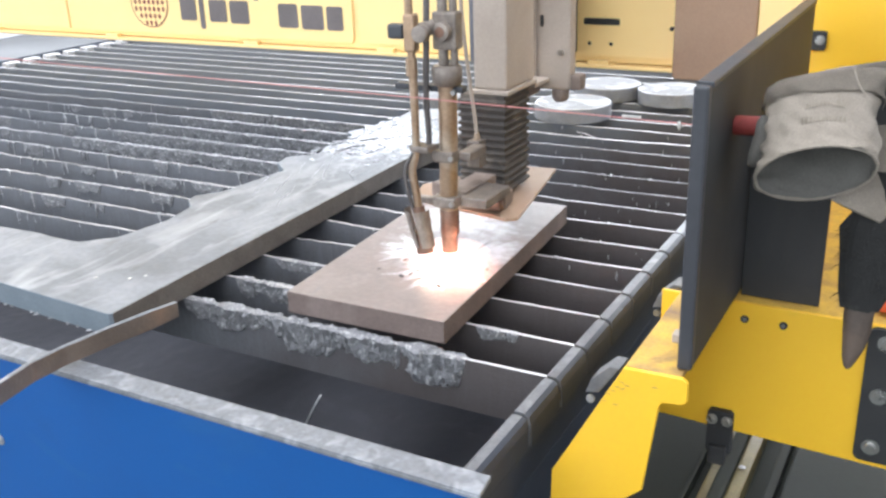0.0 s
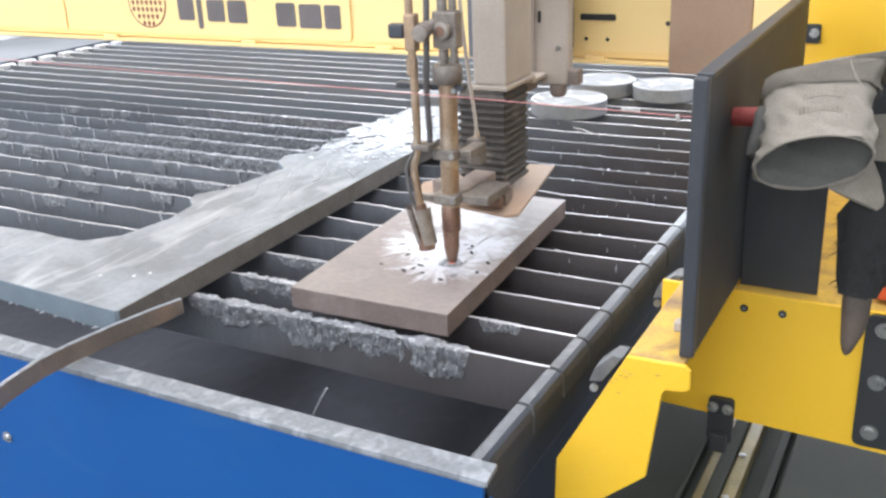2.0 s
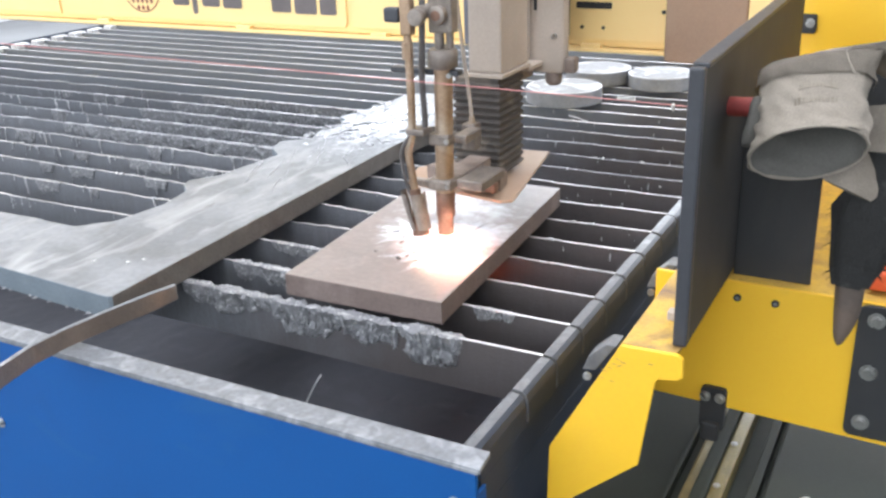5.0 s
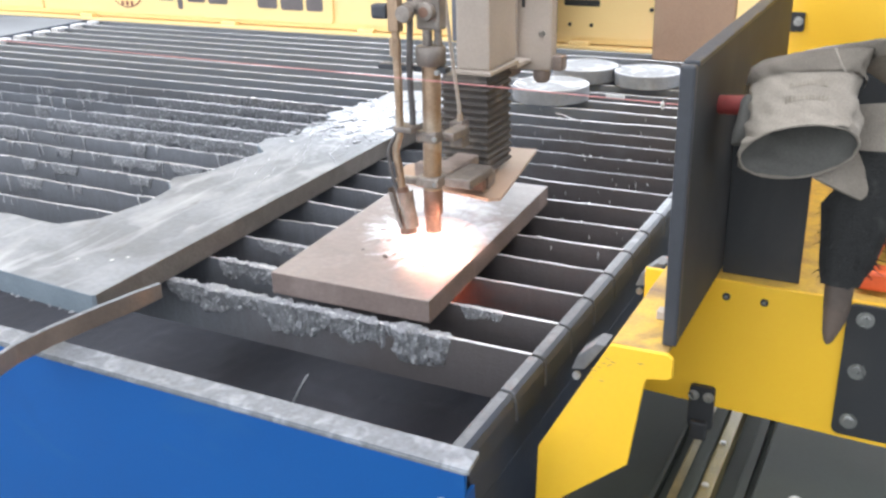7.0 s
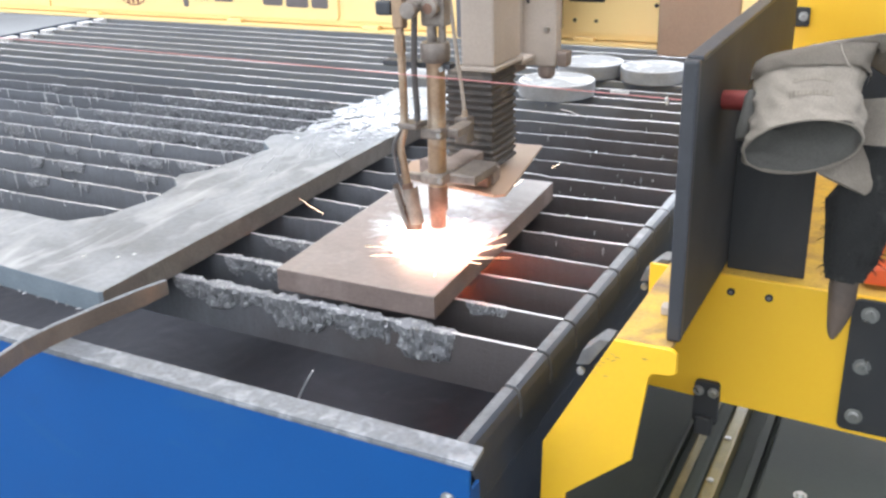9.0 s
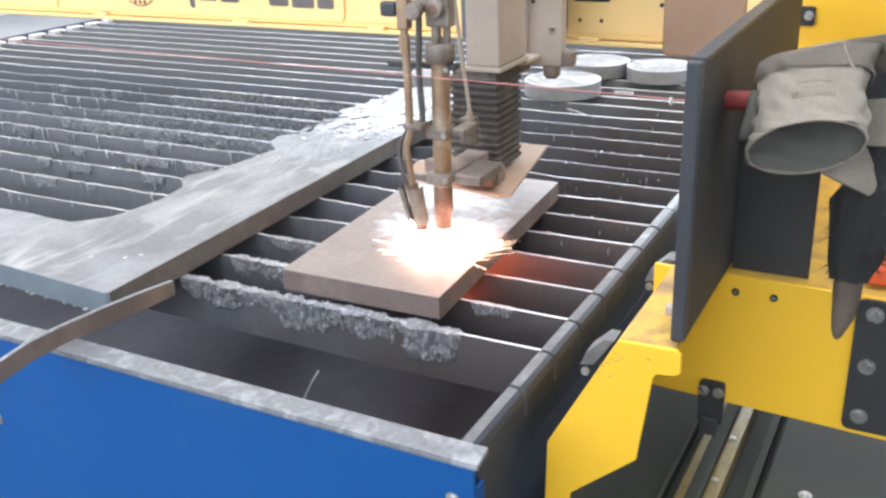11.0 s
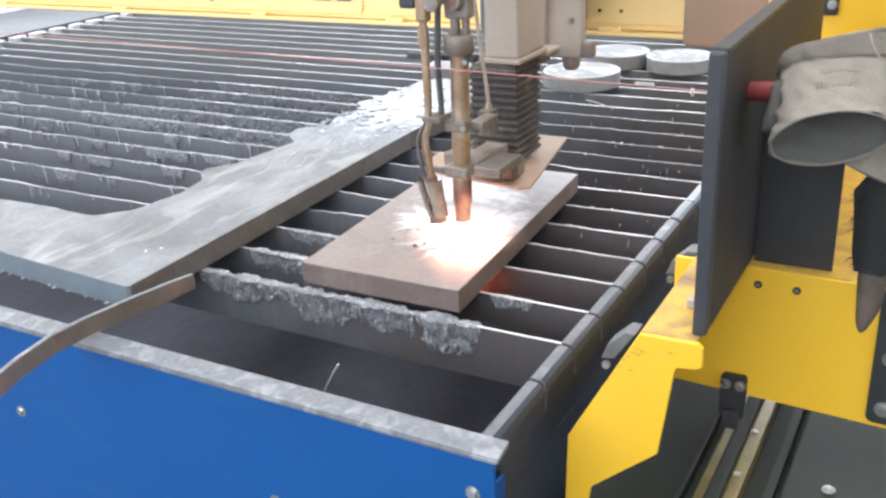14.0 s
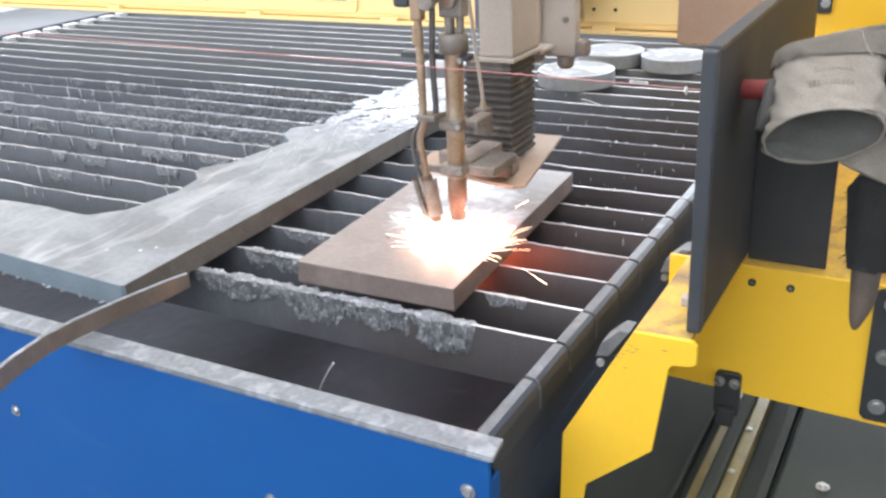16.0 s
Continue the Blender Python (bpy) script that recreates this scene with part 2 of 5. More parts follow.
M_BAR = material("rusty_strip", (0.20, 0.155, 0.125), 0.55, 0.2, (0.11, 0.092, 0.08), 18, 0.9, 0.2, (0.27, 0.175, 0.12), 8, (0.55, 0.75), grain=0.2)
M_YELLOW = material("yellow_paint", (0.88, 0.525, 0.033), 0.4, 0, (0.85, 0.50, 0.030), 6, 0.5, 0.03, (0.62, 0.385, 0.045), 5, (0.64, 0.8), coat=0.2, grain=0.05)
M_DIRTY = material("dirty_yellow_paint", (0.72, 0.45, 0.06), 0.55, 0, (0.36, 0.22, 0.07), 22, 0.9, 0.2, (0.23, 0.14, 0.07), 11, (0.52, 0.68))
# gantry yellow, paled: the bright haze over it is put into the colour
M_YELLOW_HAZED = material("haze_paled_yellow", (0.91, 0.675, 0.315), 0.45, 0, (0.89, 0.655, 0.295), 5, 0.5, 0.02, grain=0.05)
M_BLACK = material("black_steel", (0.026, 0.028, 0.030), 0.65, 0.0, (0.017, 0.018, 0.020), 9, 0.7, 0.04, (0.042, 0.040, 0.039), 5, (0.55, 0.75), grain=0.12)
M_GREYBLK = material("dark_grey_plate_edge", (0.050, 0.054, 0.064), 0.5, 0.15, (0.034, 0.037, 0.044), 16, 0.7, 0.1, grain=0.12)
M_BROWN = material("dusty_brown_plate", (0.34, 0.225, 0.155), 0.6, 0.05, (0.27, 0.175, 0.12), 6, 0.6, 0.05, (0.38, 0.28, 0.2), 4, (0.5, 0.75), grain=0.12)
M_DUST = material("dust_coated_paint", (0.43, 0.37, 0.32), 0.75, 0, (0.35, 0.30, 0.255), 8, 0.7, 0.06, (0.49, 0.43, 0.375), 5, (0.5, 0.75), grain=0.12)
# grimy brown, darker than M_DUST: shadow at the clamp and shelf is mixed in
M_GRIME_SHADE = material("grimy_shaded_casting", (0.24, 0.19, 0.165), 0.65, 0.1, (0.15, 0.115, 0.10), 30, 0.8, 0.15, (0.30, 0.25, 0.22), 12, (0.5, 0.7))
M_SLATE = material("blue_grey_sheath", (0.16, 0.17, 0.20), 0.6, 0, (0.12, 0.125, 0.15), 20, 0.7, 0.05)
M_BELLOWS = material("dusty_rubber_bellows", (0.075, 0.062, 0.055), 0.7, 0, (0.03, 0.028, 0.027), 30, 0.8, 0.1, (0.16, 0.135, 0.11), 14, (0.55, 0.7))
M_TORCH = material("tarnished_brass", (0.42, 0.30, 0.20), 0.42, 0.6, (0.25, 0.17, 0.12), 25, 0.8, 0.08, (0.5, 0.42, 0.34), 12, (0.5, 0.7))
M_COPPER = material("heat_stained_copper", (0.30, 0.185, 0.135), 0.5, 0.5, (0.16, 0.09, 0.07), 30, 0.9, 0.1, (0.16, 0.1, 0.08), 18, (0.5, 0.7))
M_FITTING = material("grimy_steel_fitting", (0.34, 0.30, 0.265), 0.5, 0.4, (0.12, 0.1, 0.09), 40, 0.8, 0.15)
M_HOSE = material("grey_hose", (0.13, 0.12, 0.12), 0.6, 0, (0.06, 0.055, 0.055), 30, 0.7, 0.1)
M_BOLT = material("zinc_bolt", (0.62, 0.62, 0.6), 0.3, 0.9, (0.4, 0.4, 0.39), 60, 0.6, 0.1)
M_DISC = material("pale_cut_disc_face", (0.175, 0.181, 0.192), 0.8, 0.0, (0.110, 0.114, 0.122), 26, 0.9, 0.5, (0.33, 0.34, 0.35), 14, (0.48, 0.62))
M_DISCSIDE = material("grey_cut_disc_side", (0.27, 0.285, 0.315), 0.55, 0.2, (0.19, 0.20, 0.225), 30, 0.7, 0.2)
M_GLOVE = material("soiled_canvas", (0.275, 0.243, 0.206), 0.9, 0, (0.165, 0.143, 0.116), 13, 0.8, 0.4, (0.135, 0.116, 0.095), 10, (0.5, 0.72), fine=600, grain=0.35)
M_GLOVE_IN = material("grey_canvas_lining", (0.165, 0.160, 0.146), 0.9, 0, (0.10, 0.097, 0.089), 14, 0.8, 0.3, fine=500, grain=0.3)
M_INK = material("faded_ink", (0.165, 0.143, 0.116), 0.9, 0, (0.21, 0.185, 0.15), 70, 0.9, 0.1)
M_FUR = material("black_cloth", (0.02, 0.021, 0.021), 0.9, 0, (0.01, 0.01, 0.01), 60, 0.8, 0.8, (0.05, 0.05, 0.048), 30, (0.55, 0.7), fine=500)
M_LEATHER = material("worn_brown_leather", (0.105, 0.080, 0.064), 0.6, 0, (0.045, 0.032, 0.026), 24, 0.8, 0.2, (0.14, 0.10, 0.075), 12, (0.58, 0.75), grain=0.2)
M_RED = material("red_rubber", (0.26, 0.035, 0.03), 0.6, 0, (0.15, 0.025, 0.023), 30, 0.7, 0.1)
M_STRING = material("red_string", (0.60, 0.27, 0.26), 0.7, 0, (0.55, 0.22, 0.22), 80, 0.7, 0.1)
M_ORANGE = material("orange_plastic", (0.75, 0.12, 0.03), 0.45, 0, (0.6, 0.09, 0.03), 20, 0.6, 0.05)
M_LOGO = material("logo_maroon", (0.23, 0.06, 0.05), 0.5, 0, (0.2, 0.05, 0.045), 20, 0.5, 0.02)
M_LETTER = material("grey_lettering", (0.15, 0.13, 0.13), 0.5, 0, (0.12, 0.105, 0.105), 20, 0.5, 0.02)
M_GREEN = material("oily_dark_deck", (0.042, 0.050, 0.041), 0.7, 0.0, (0.026, 0.029, 0.023), 8, 0.9, 0.04, (0.042, 0.050, 0.040), 4, (0.5, 0.75), grain=0.12)
M_GREEN.node_tree.nodes["Principled BSDF"].inputs["Specular IOR Level"].default_value = 0.2
M_BLUE.node_tree.nodes["Principled BSDF"].inputs["Specular IOR Level"].default_value = 0.25
M_WAY = material("worn_rail_flank", (0.24, 0.19, 0.07), 0.45, 0.3, (0.12, 0.095, 0.04), 40, 0.9, 0.1)
M_FLOOR = material("concrete_floor", (0.20, 0.205, 0.21), 0.8, 0, (0.16, 0.163, 0.168), 2.5, 0.7, 0.2, (0.13, 0.132, 0.136), 0.9, (0.5, 0.7), fine=60)
M_WALL = material("pale_hall_bounce", (0.66, 0.67, 0.68), 0.85, 0, (0.58, 0.59, 0.60), 1.5, 0.6, 0.1, fine=40)
M_BED = material("slag_bed", (0.046, 0.050, 0.064), 0.85, 0, (0.036, 0.039, 0.050), 14, 0.9, 0.3, (0.060, 0.064, 0.080), 6, (0.56, 0.75), grain=0.15)
M_SPECK = material("dark_slag_speck", (0.085, 0.078, 0.080), 0.6, 0.2, (0.02, 0.02, 0.02), 80, 0.8, 0.5)
M_CLOTH = material("pale_tape", (0.6, 0.6, 0.58), 0.8)
G_CORE = glow("white_hot_flame", (1.0, 0.78, 0.64), 15.0)
G_TONGUE = glow("orange_flame", (1.0, 0.30, 0.20), 48.0)
G_SPARK = glow("glowing_spark", (1.0, 0.70, 0.48), 7.0)
# radius and height of each shell of painted glare, the level of burning at which it shows, green, blue, strength and
# density
HALO = ((0.046, 0.0310, 0.12, 0.84, 0.70, 5.5, 0.85), (0.066, 0.0312, 0.24, 0.78, 0.64, 4.6, 0.78), (0.086, 0.0314, 0.36, 0.70, 0.58, 3.6, 0.72), (0.104, 0.0316, 0.46, 0.60, 0.52, 3.0, 0.66), (0.116, 0.0318, 0.58, 0.54, 0.47, 2.7, 0.64), (0.122, 0.0320, 0.70, 0.50, 0.44, 2.5, 0.62))
G_HALO = [veil("painted_glare", (1.0, g, b), s, c, 0.95 * r) for r, _, _, g, b, s, c in HALO]
G_UNDERGLOW = glow("added_red_glow", (1.0, 0.20, 0.09), 42.0)
G_EMBER = glow("red_hot_nozzle_tip", (1.0, 0.18, 0.08), 1.6)


# ---- building helpers ----
def thing(name, label, category, group="", kind="", at=(0, 0, 0)):
    ob = new(name)
    ob.location = at
    ob.empty_display_size = 0.05
    return tagged(ob, label, category, group, kind)


def mesh_of(name, bm, mat, smooth=False):
    me = bpy.data.meshes.new(name)
    bm.normal_update()
    bm.to_mesh(me)
    bm.free()
    for m in mat if isinstance(mat, (list, tuple)) else (mat,):
        me.materials.append(m)
    if smooth:
        me.polygons.foreach_set("use_smooth", [True] * len(me.polygons))
        me.set_sharp_from_angle(angle=radians(40))
    return me


def part(name, bm, mat, parent, label="", smooth=False):
    ob = new(name, mesh_of(name, bm, mat, smooth))
    ob.parent = parent
    if parent:
        ob.matrix_parent_inverse = Matrix.Translation(parent.location).inverted() if parent.parent is None else Matrix.Identity(4)
    return tagged(ob, label)


def box(x0, x1, y0, y1, z0, z1, bevel=0.0, bm=None, seg=2):
    own = bmesh.new()
    bmesh.ops.create_cube(own, size=1.0)
    bmesh.ops.transform(own, matrix=Matrix.Translation(((x0 + x1) / 2, (y0 + y1) / 2, (z0 + z1) / 2)) @ Matrix.Diagonal((x1 - x0, y1 - y0, z1 - z0, 1)), verts=own.verts)
    if bevel:
        bmesh.ops.bevel(own, geom=own.edges[:], offset=bevel, segments=seg, affect="EDGES", profile=0.6)
    return joined(bm, own)


def joined(bm, own):
    if bm is None:
        return own
    tmp = bpy.data.meshes.new("tmp")
    own.to_mesh(tmp)
    own.free()
    bm.from_mesh(tmp)
    bpy.data.meshes.remove(tmp)
    return bm


def rod(a, b, r0, r1=None, seg=20, bm=None, bevel=0.0):
    own = bmesh.new()
    a, b = Vector(a), Vector(b)
    bmesh.ops.create_cone(own, cap_ends=True, segments=seg, radius1=r0, radius2=r0 if r1 is None else r1, depth=(b - a).length)
    if bevel:
        edges = [e for e in own.edges if any(len(f.verts) > 4 for f in e.link_faces)]
        bmesh.ops.bevel(own, geom=edges, offset=bevel, segments=2, affect="EDGES", profile=0.6)
    bmesh.ops.transform(own, matrix=Matrix.Translation((a + b) / 2) @ (b - a).to_track_quat("Z", "Y").to_matrix().to_4x4(), verts=own.verts)
    return joined(bm, own)


def lathe(profile, at, seg=28, bm=None):
    """A turned body about the vertical through at; profile: (radius, z) upwards."""
    own = bmesh.new()
    rings = [[own.verts.new((at[0] + r * math.cos(2 * math.pi * i / seg), at[1] + r * math.sin(2 * math.pi * i / seg), z)) for i in range(seg)] for r, z in profile]
    for lo, hi in zip(rings, rings[1:]):
        for i in range(seg):
            own.faces.new((lo[i], lo[(i + 1) % seg], hi[(i + 1) % seg], hi[i]))
    own.faces.new(rings[0][::-1])
    own.faces.new(rings[-1])
    return joined(bm, own)


def tube(points, radius, seg=10, bm=None, steps=6):
    """A round tube that bends smoothly through the points."""
    own = bmesh.new()
    p = [Vector(q) for q in points]
    p = [2 * p[0] - p[1]] + p + [2 * p[-1] - p[-2]]
    line = []
    for i in range(1, len(p) - 2):
        for s in range(steps):
            t = s / steps
            line.append(0.5 * (2 * p[i] + (p[i + 1] - p[i - 1]) * t + (2 * p[i - 1] - 5 * p[i] + 4 * p[i + 1] - p[i + 2]) * t * t + (3 * p[i] - p[i - 1] - 3 * p[i + 1] + p[i + 2]) * t ** 3))
    line.append(p[-2])
    rings = []
    for i, q in enumerate(line):
        d = (line[min(i + 1, len(line) - 1)] - line[max(i - 1, 0)]).normalized()
        u = d.cross(Vector((0.3, 1, 0.2))).normalized()
        v = d.cross(u)
        rings.append([own.verts.new(q + radius * (math.cos(2 * math.pi * k / seg) * u + math.sin(2 * math.pi * k / seg) * v)) for k in range(seg)])
    for lo, hi in zip(rings, rings[1:]):
        for k in range(seg):
            own.faces.new((lo[k], lo[(k + 1) % seg], hi[(k + 1) % seg], hi[k]))
    own.faces.new(rings[0][::-1])
    own.faces.new(rings[-1])
    bmesh.ops.recalc_face_normals(own, faces=own.faces)
    return joined(bm, own)


def prism(outline, axis, lo, hi, bevel=0.0, bm=None, seg=2):
    """A flat plate: an outline of two coordinates, from lo to hi along the third axis."""
    own = bmesh.new()
    put = {"x": lambda a, b, c: (c, a, b), "y": lambda a, b, c: (a, c, b), "z": lambda a, b, c: (a, b, c)}[axis]
    face = own.faces.new([own.verts.new(put(a, b, lo)) for a, b in outline])
    got = bmesh.ops.extrude_face_region(own, geom=[face])
    shift = Vector(put(0, 0, hi - lo))
    bmesh.ops.translate(own, verts=[v for v in got["geom"] if isinstance(v, bmesh.types.BMVert)], vec=shift)
    bmesh.ops.recalc_face_normals(own, faces=own.faces)
    if bevel:
        caps = [f for f in own.faces if len(f.verts) == len(outline)]
        edges = {e for f in caps for e in f.edges}
        bmesh.ops.bevel(own, geom=list(edges), offset=bevel, segments=seg, affect="EDGES", profile=0.6)
    return joined(bm, own)


def rounded(x0, x1, z0, z1, r, n=5):
    out = []
    for cx, cz, a in ((x1 - r, z0 + r, -90), (x1 - r, z1 - r, 0), (x0 + r, z1 - r, 90), (x0 + r, z0 + r, 180)):
        out += [(cx + r * math.cos(radians(a + 90 * i / n)), cz + r * math.sin(radians(a + 90 * i / n))) for i in range(n + 1)]
    return out


def wob(x, y=0.0, z=0.0, f=1.0):
    return noise.noise((x * f, y * f, z * f))


def bolt(at, way, radius, parent, label="", washer=True):
    """A domed socket bolt on a washer, its head along way."""
    at, way = Vector(at), Vector(way).normalized()
    bm = bmesh.new()
    if washer:
        rod(at, at + way * 0.0015, radius * 1.55, seg=20, bm=bm)
    rod(at + way * 0.0015, at + way * radius * 0.9, radius, radius * 0.82, seg=18, bm=bm)
    rod(at + way * radius * 0.9, at + way * radius * 0.92, radius * 0.45, seg=6, bm=bm)
    return part("bolt", bm, M_BOLT, parent, label, smooth=True)


# ---- the hall ----
def hall():
    f = new("floor", mesh_of("floor", box(-60, 60, -60, 60, -0.1, 0.0), M_FLOOR))
    tagged(f, "grey concrete workshop floor with dust and stains", "floor", kind="structure")
    # unseen ceiling and walls, added to close the place and bounce light
    c = new("ceiling", mesh_of("ceiling", box(-9, 4, -5, 9, 7.0, 7.15), M_WALL))
    tagged(c, "unseen plain pale ceiling added to bounce light", "ceiling", kind="structure")

    def wall(name, horizontal, at, lo, hi, door_lo, door_hi, z0, z1):
        bm = bmesh.new()
        spans = [(lo, door_lo, 0, 7), (door_hi, hi, 0, 7), (door_lo, door_hi, 0, z0), (door_lo, door_hi, z1, 7)]
        for a, b, u, v in spans:
            if b - a > 0.01 and v - u > 0.01:
                box(a, b, at, at + 0.25, u, v, bm=bm) if horizontal else box(at, at + 0.25, a, b, u, v, bm=bm)
        tagged(new(name, mesh_of(name, bm, M_WALL)), "unseen pale wall with a wide opening, added to bounce light", "wall", kind="structure")
    wall("wall_north", True, 9.0, -9, 4, -7.0, 2.0, 1.2, 5.6)
    wall("wall_south", True, -5.25, -9, 4, -6.0, 2.0, 1.3, 5.3)
    wall("wall_west", False, -9.25, -5, 9, -2.5, 6.5, 1.4, 5.4)
    wall("wall_east", False, 4.0, -5, 9, 0.0, 0.0, 0.0, 0.0)


TOP = 0.75          # the slats' upper edge
STEP = 0.1006       # from slat to slat
FIRST = 1.062       # the first slat
X0, X1 = -3.362, -0.405


# ---- the cutting table ----
def cutting_table():
    t = thing("cutting_table", "blue steel cutting table with worn grey rim and notched rail", "cutting table")
    part("front_panel", box(-3.62, -0.372, 0.7862, 0.792, 0.06, 0.7435, 0.001), M_BLUE, t, "glossy blue painted sheet")
    rim = prism([(-3.62, 0.788), (-0.367, 0.786), (-0.371, 0.823), (-3.62, 0.825)], "z", 0.744, 0.7515, 0.0015)
    part("front_rim", rim, M_RIM, t, "scuffed bare steel flat bar")
    part("rim_lip", box(-3.62, -0.369, 0.7845, 0.7858, 0.7445, 0.7490, 0.0005), M_RIM, t)
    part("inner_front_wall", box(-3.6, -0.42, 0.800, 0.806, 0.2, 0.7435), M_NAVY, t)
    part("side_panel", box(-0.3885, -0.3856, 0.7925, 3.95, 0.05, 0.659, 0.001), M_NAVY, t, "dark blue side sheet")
    part("corner_post", box(-0.3850, -0.3805, 0.7925, 0.83, 0.05, 0.700, 0.001), M_BLUE, t, "blue corner post")
    part("side_panel", box(-3.62, -3.61, 0.79, 3.95, 0.05, 0.72), M_NAVY, t)
    part("back_panel", box(-3.61, -0.388, 3.94, 3.95, 0.05, 0.72), M_NAVY, t)
    part("side_rail", prism([(-0.408, 0.60), (-0.408, 0.7045), (-0.3882, 0.7045), (-0.3882, 0.60)], "y", 0.826, 3.93), M_GREYBLK, t)
    # the cheek is painted dark, with the shade of the rail's outer side
    part("rail_cheek", prism([(-0.3879, 0.66), (-0.3879, 0.7046), (-0.3862, 0.7046), (-0.3856, 0.703), (-0.3856, 0.66)], "y", 0.826, 3.93, 0.001), M_NAVY, t, "dark outer cheek of the rail")
    part("side_rail", box(-3.40, -3.34, 0.83, 3.93, 0.66, 0.732, 0.003), M_RAIL, t)
    part("side_ledge", box(-3.61, -3.402, 0.83, 3.93, 0.690, 0.698, 0.002), M_SLATE, t, "grey steel ledge")
    # the teeth between the slots, in which the slats stand
    prof = [(-0.4085, 0.705), (-0.4085, 0.7465), (-0.4055, 0.7485), (-0.3940, 0.7475), (-0.3885, 0.7435), (-0.3858, 0.734), (-0.3852, 0.705)]
    y = 0.8262
    k = 0
    while y < 3.4:
        end = FIRST - STEP + k * STEP - 0.0032
        rise = 0.0022 * wob(k * 1.9, 7.0)
        bm = prism([(a, b + (rise if b > 0.71 else 0.0)) for a, b in prof], "y", y, end, 0.0012)
        bm.normal_update()
        # outward faces take the dark steel, so their shade is in the colour
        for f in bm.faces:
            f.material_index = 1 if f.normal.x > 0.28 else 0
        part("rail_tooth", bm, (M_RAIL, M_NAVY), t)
        y, k = end + 0.0064, k + 1
    # the far side's cap pieces, their shine put into the pale steel
    for j in range(24):
        y = FIRST + j * STEP + 0.004 * wob(j * 2.3, 5.0)
        part("rail_cap", box(-3.392 + 0.008 * wob(j * 1.7, 2.0), -3.356, y - 0.042, y + 0.020, 0.7325, 0.752, 0.003), M_LIGHT, t)
    # bed of cooled slag under the slats
    bm = bmesh.new()
    n, m = 260, 240
    grid = [[bm.verts.new((-3.6 + 3.2 * i / n, 0.81 + 3.12 * j / m, 0.40 + 0.012 * wob(i * 0.07, j * 0.07) + 0.006 * wob(i * 0.9, j * 0.9, 3.0))) for j in range(m + 1)] for i in range(n + 1)]
    for i in range(n):
        for j in range(m):
            bm.faces.new((grid[i][j], grid[i + 1][j], grid[i + 1][j + 1], grid[i][j + 1]))
    part("slag_bed", bm, M_BED, t, "dark rubble of cooled slag", smooth=True)
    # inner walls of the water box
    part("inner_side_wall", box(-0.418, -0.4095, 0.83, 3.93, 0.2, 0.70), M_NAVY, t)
    # bolts of the front sheet
    for x, z in ((-1.186, 0.596), (-0.693, 0.589), (-0.399, 0.697), (-1.67, 0.598)):
        bolt((x, 0.7862, z), (0, -1, 0), 0.006, t, "zinc-plated socket bolt")
    # a thin scrap of wire that hangs in the empty bay
    part("wire_scrap", tube([(-0.656, 0.9, 0.743), (-0.667, 0.9, 0.726), (-0.68, 0.9, 0.703), (-0.685, 0.9, 0.693)], 0.0014, 6), M_PALE, t)
    return t


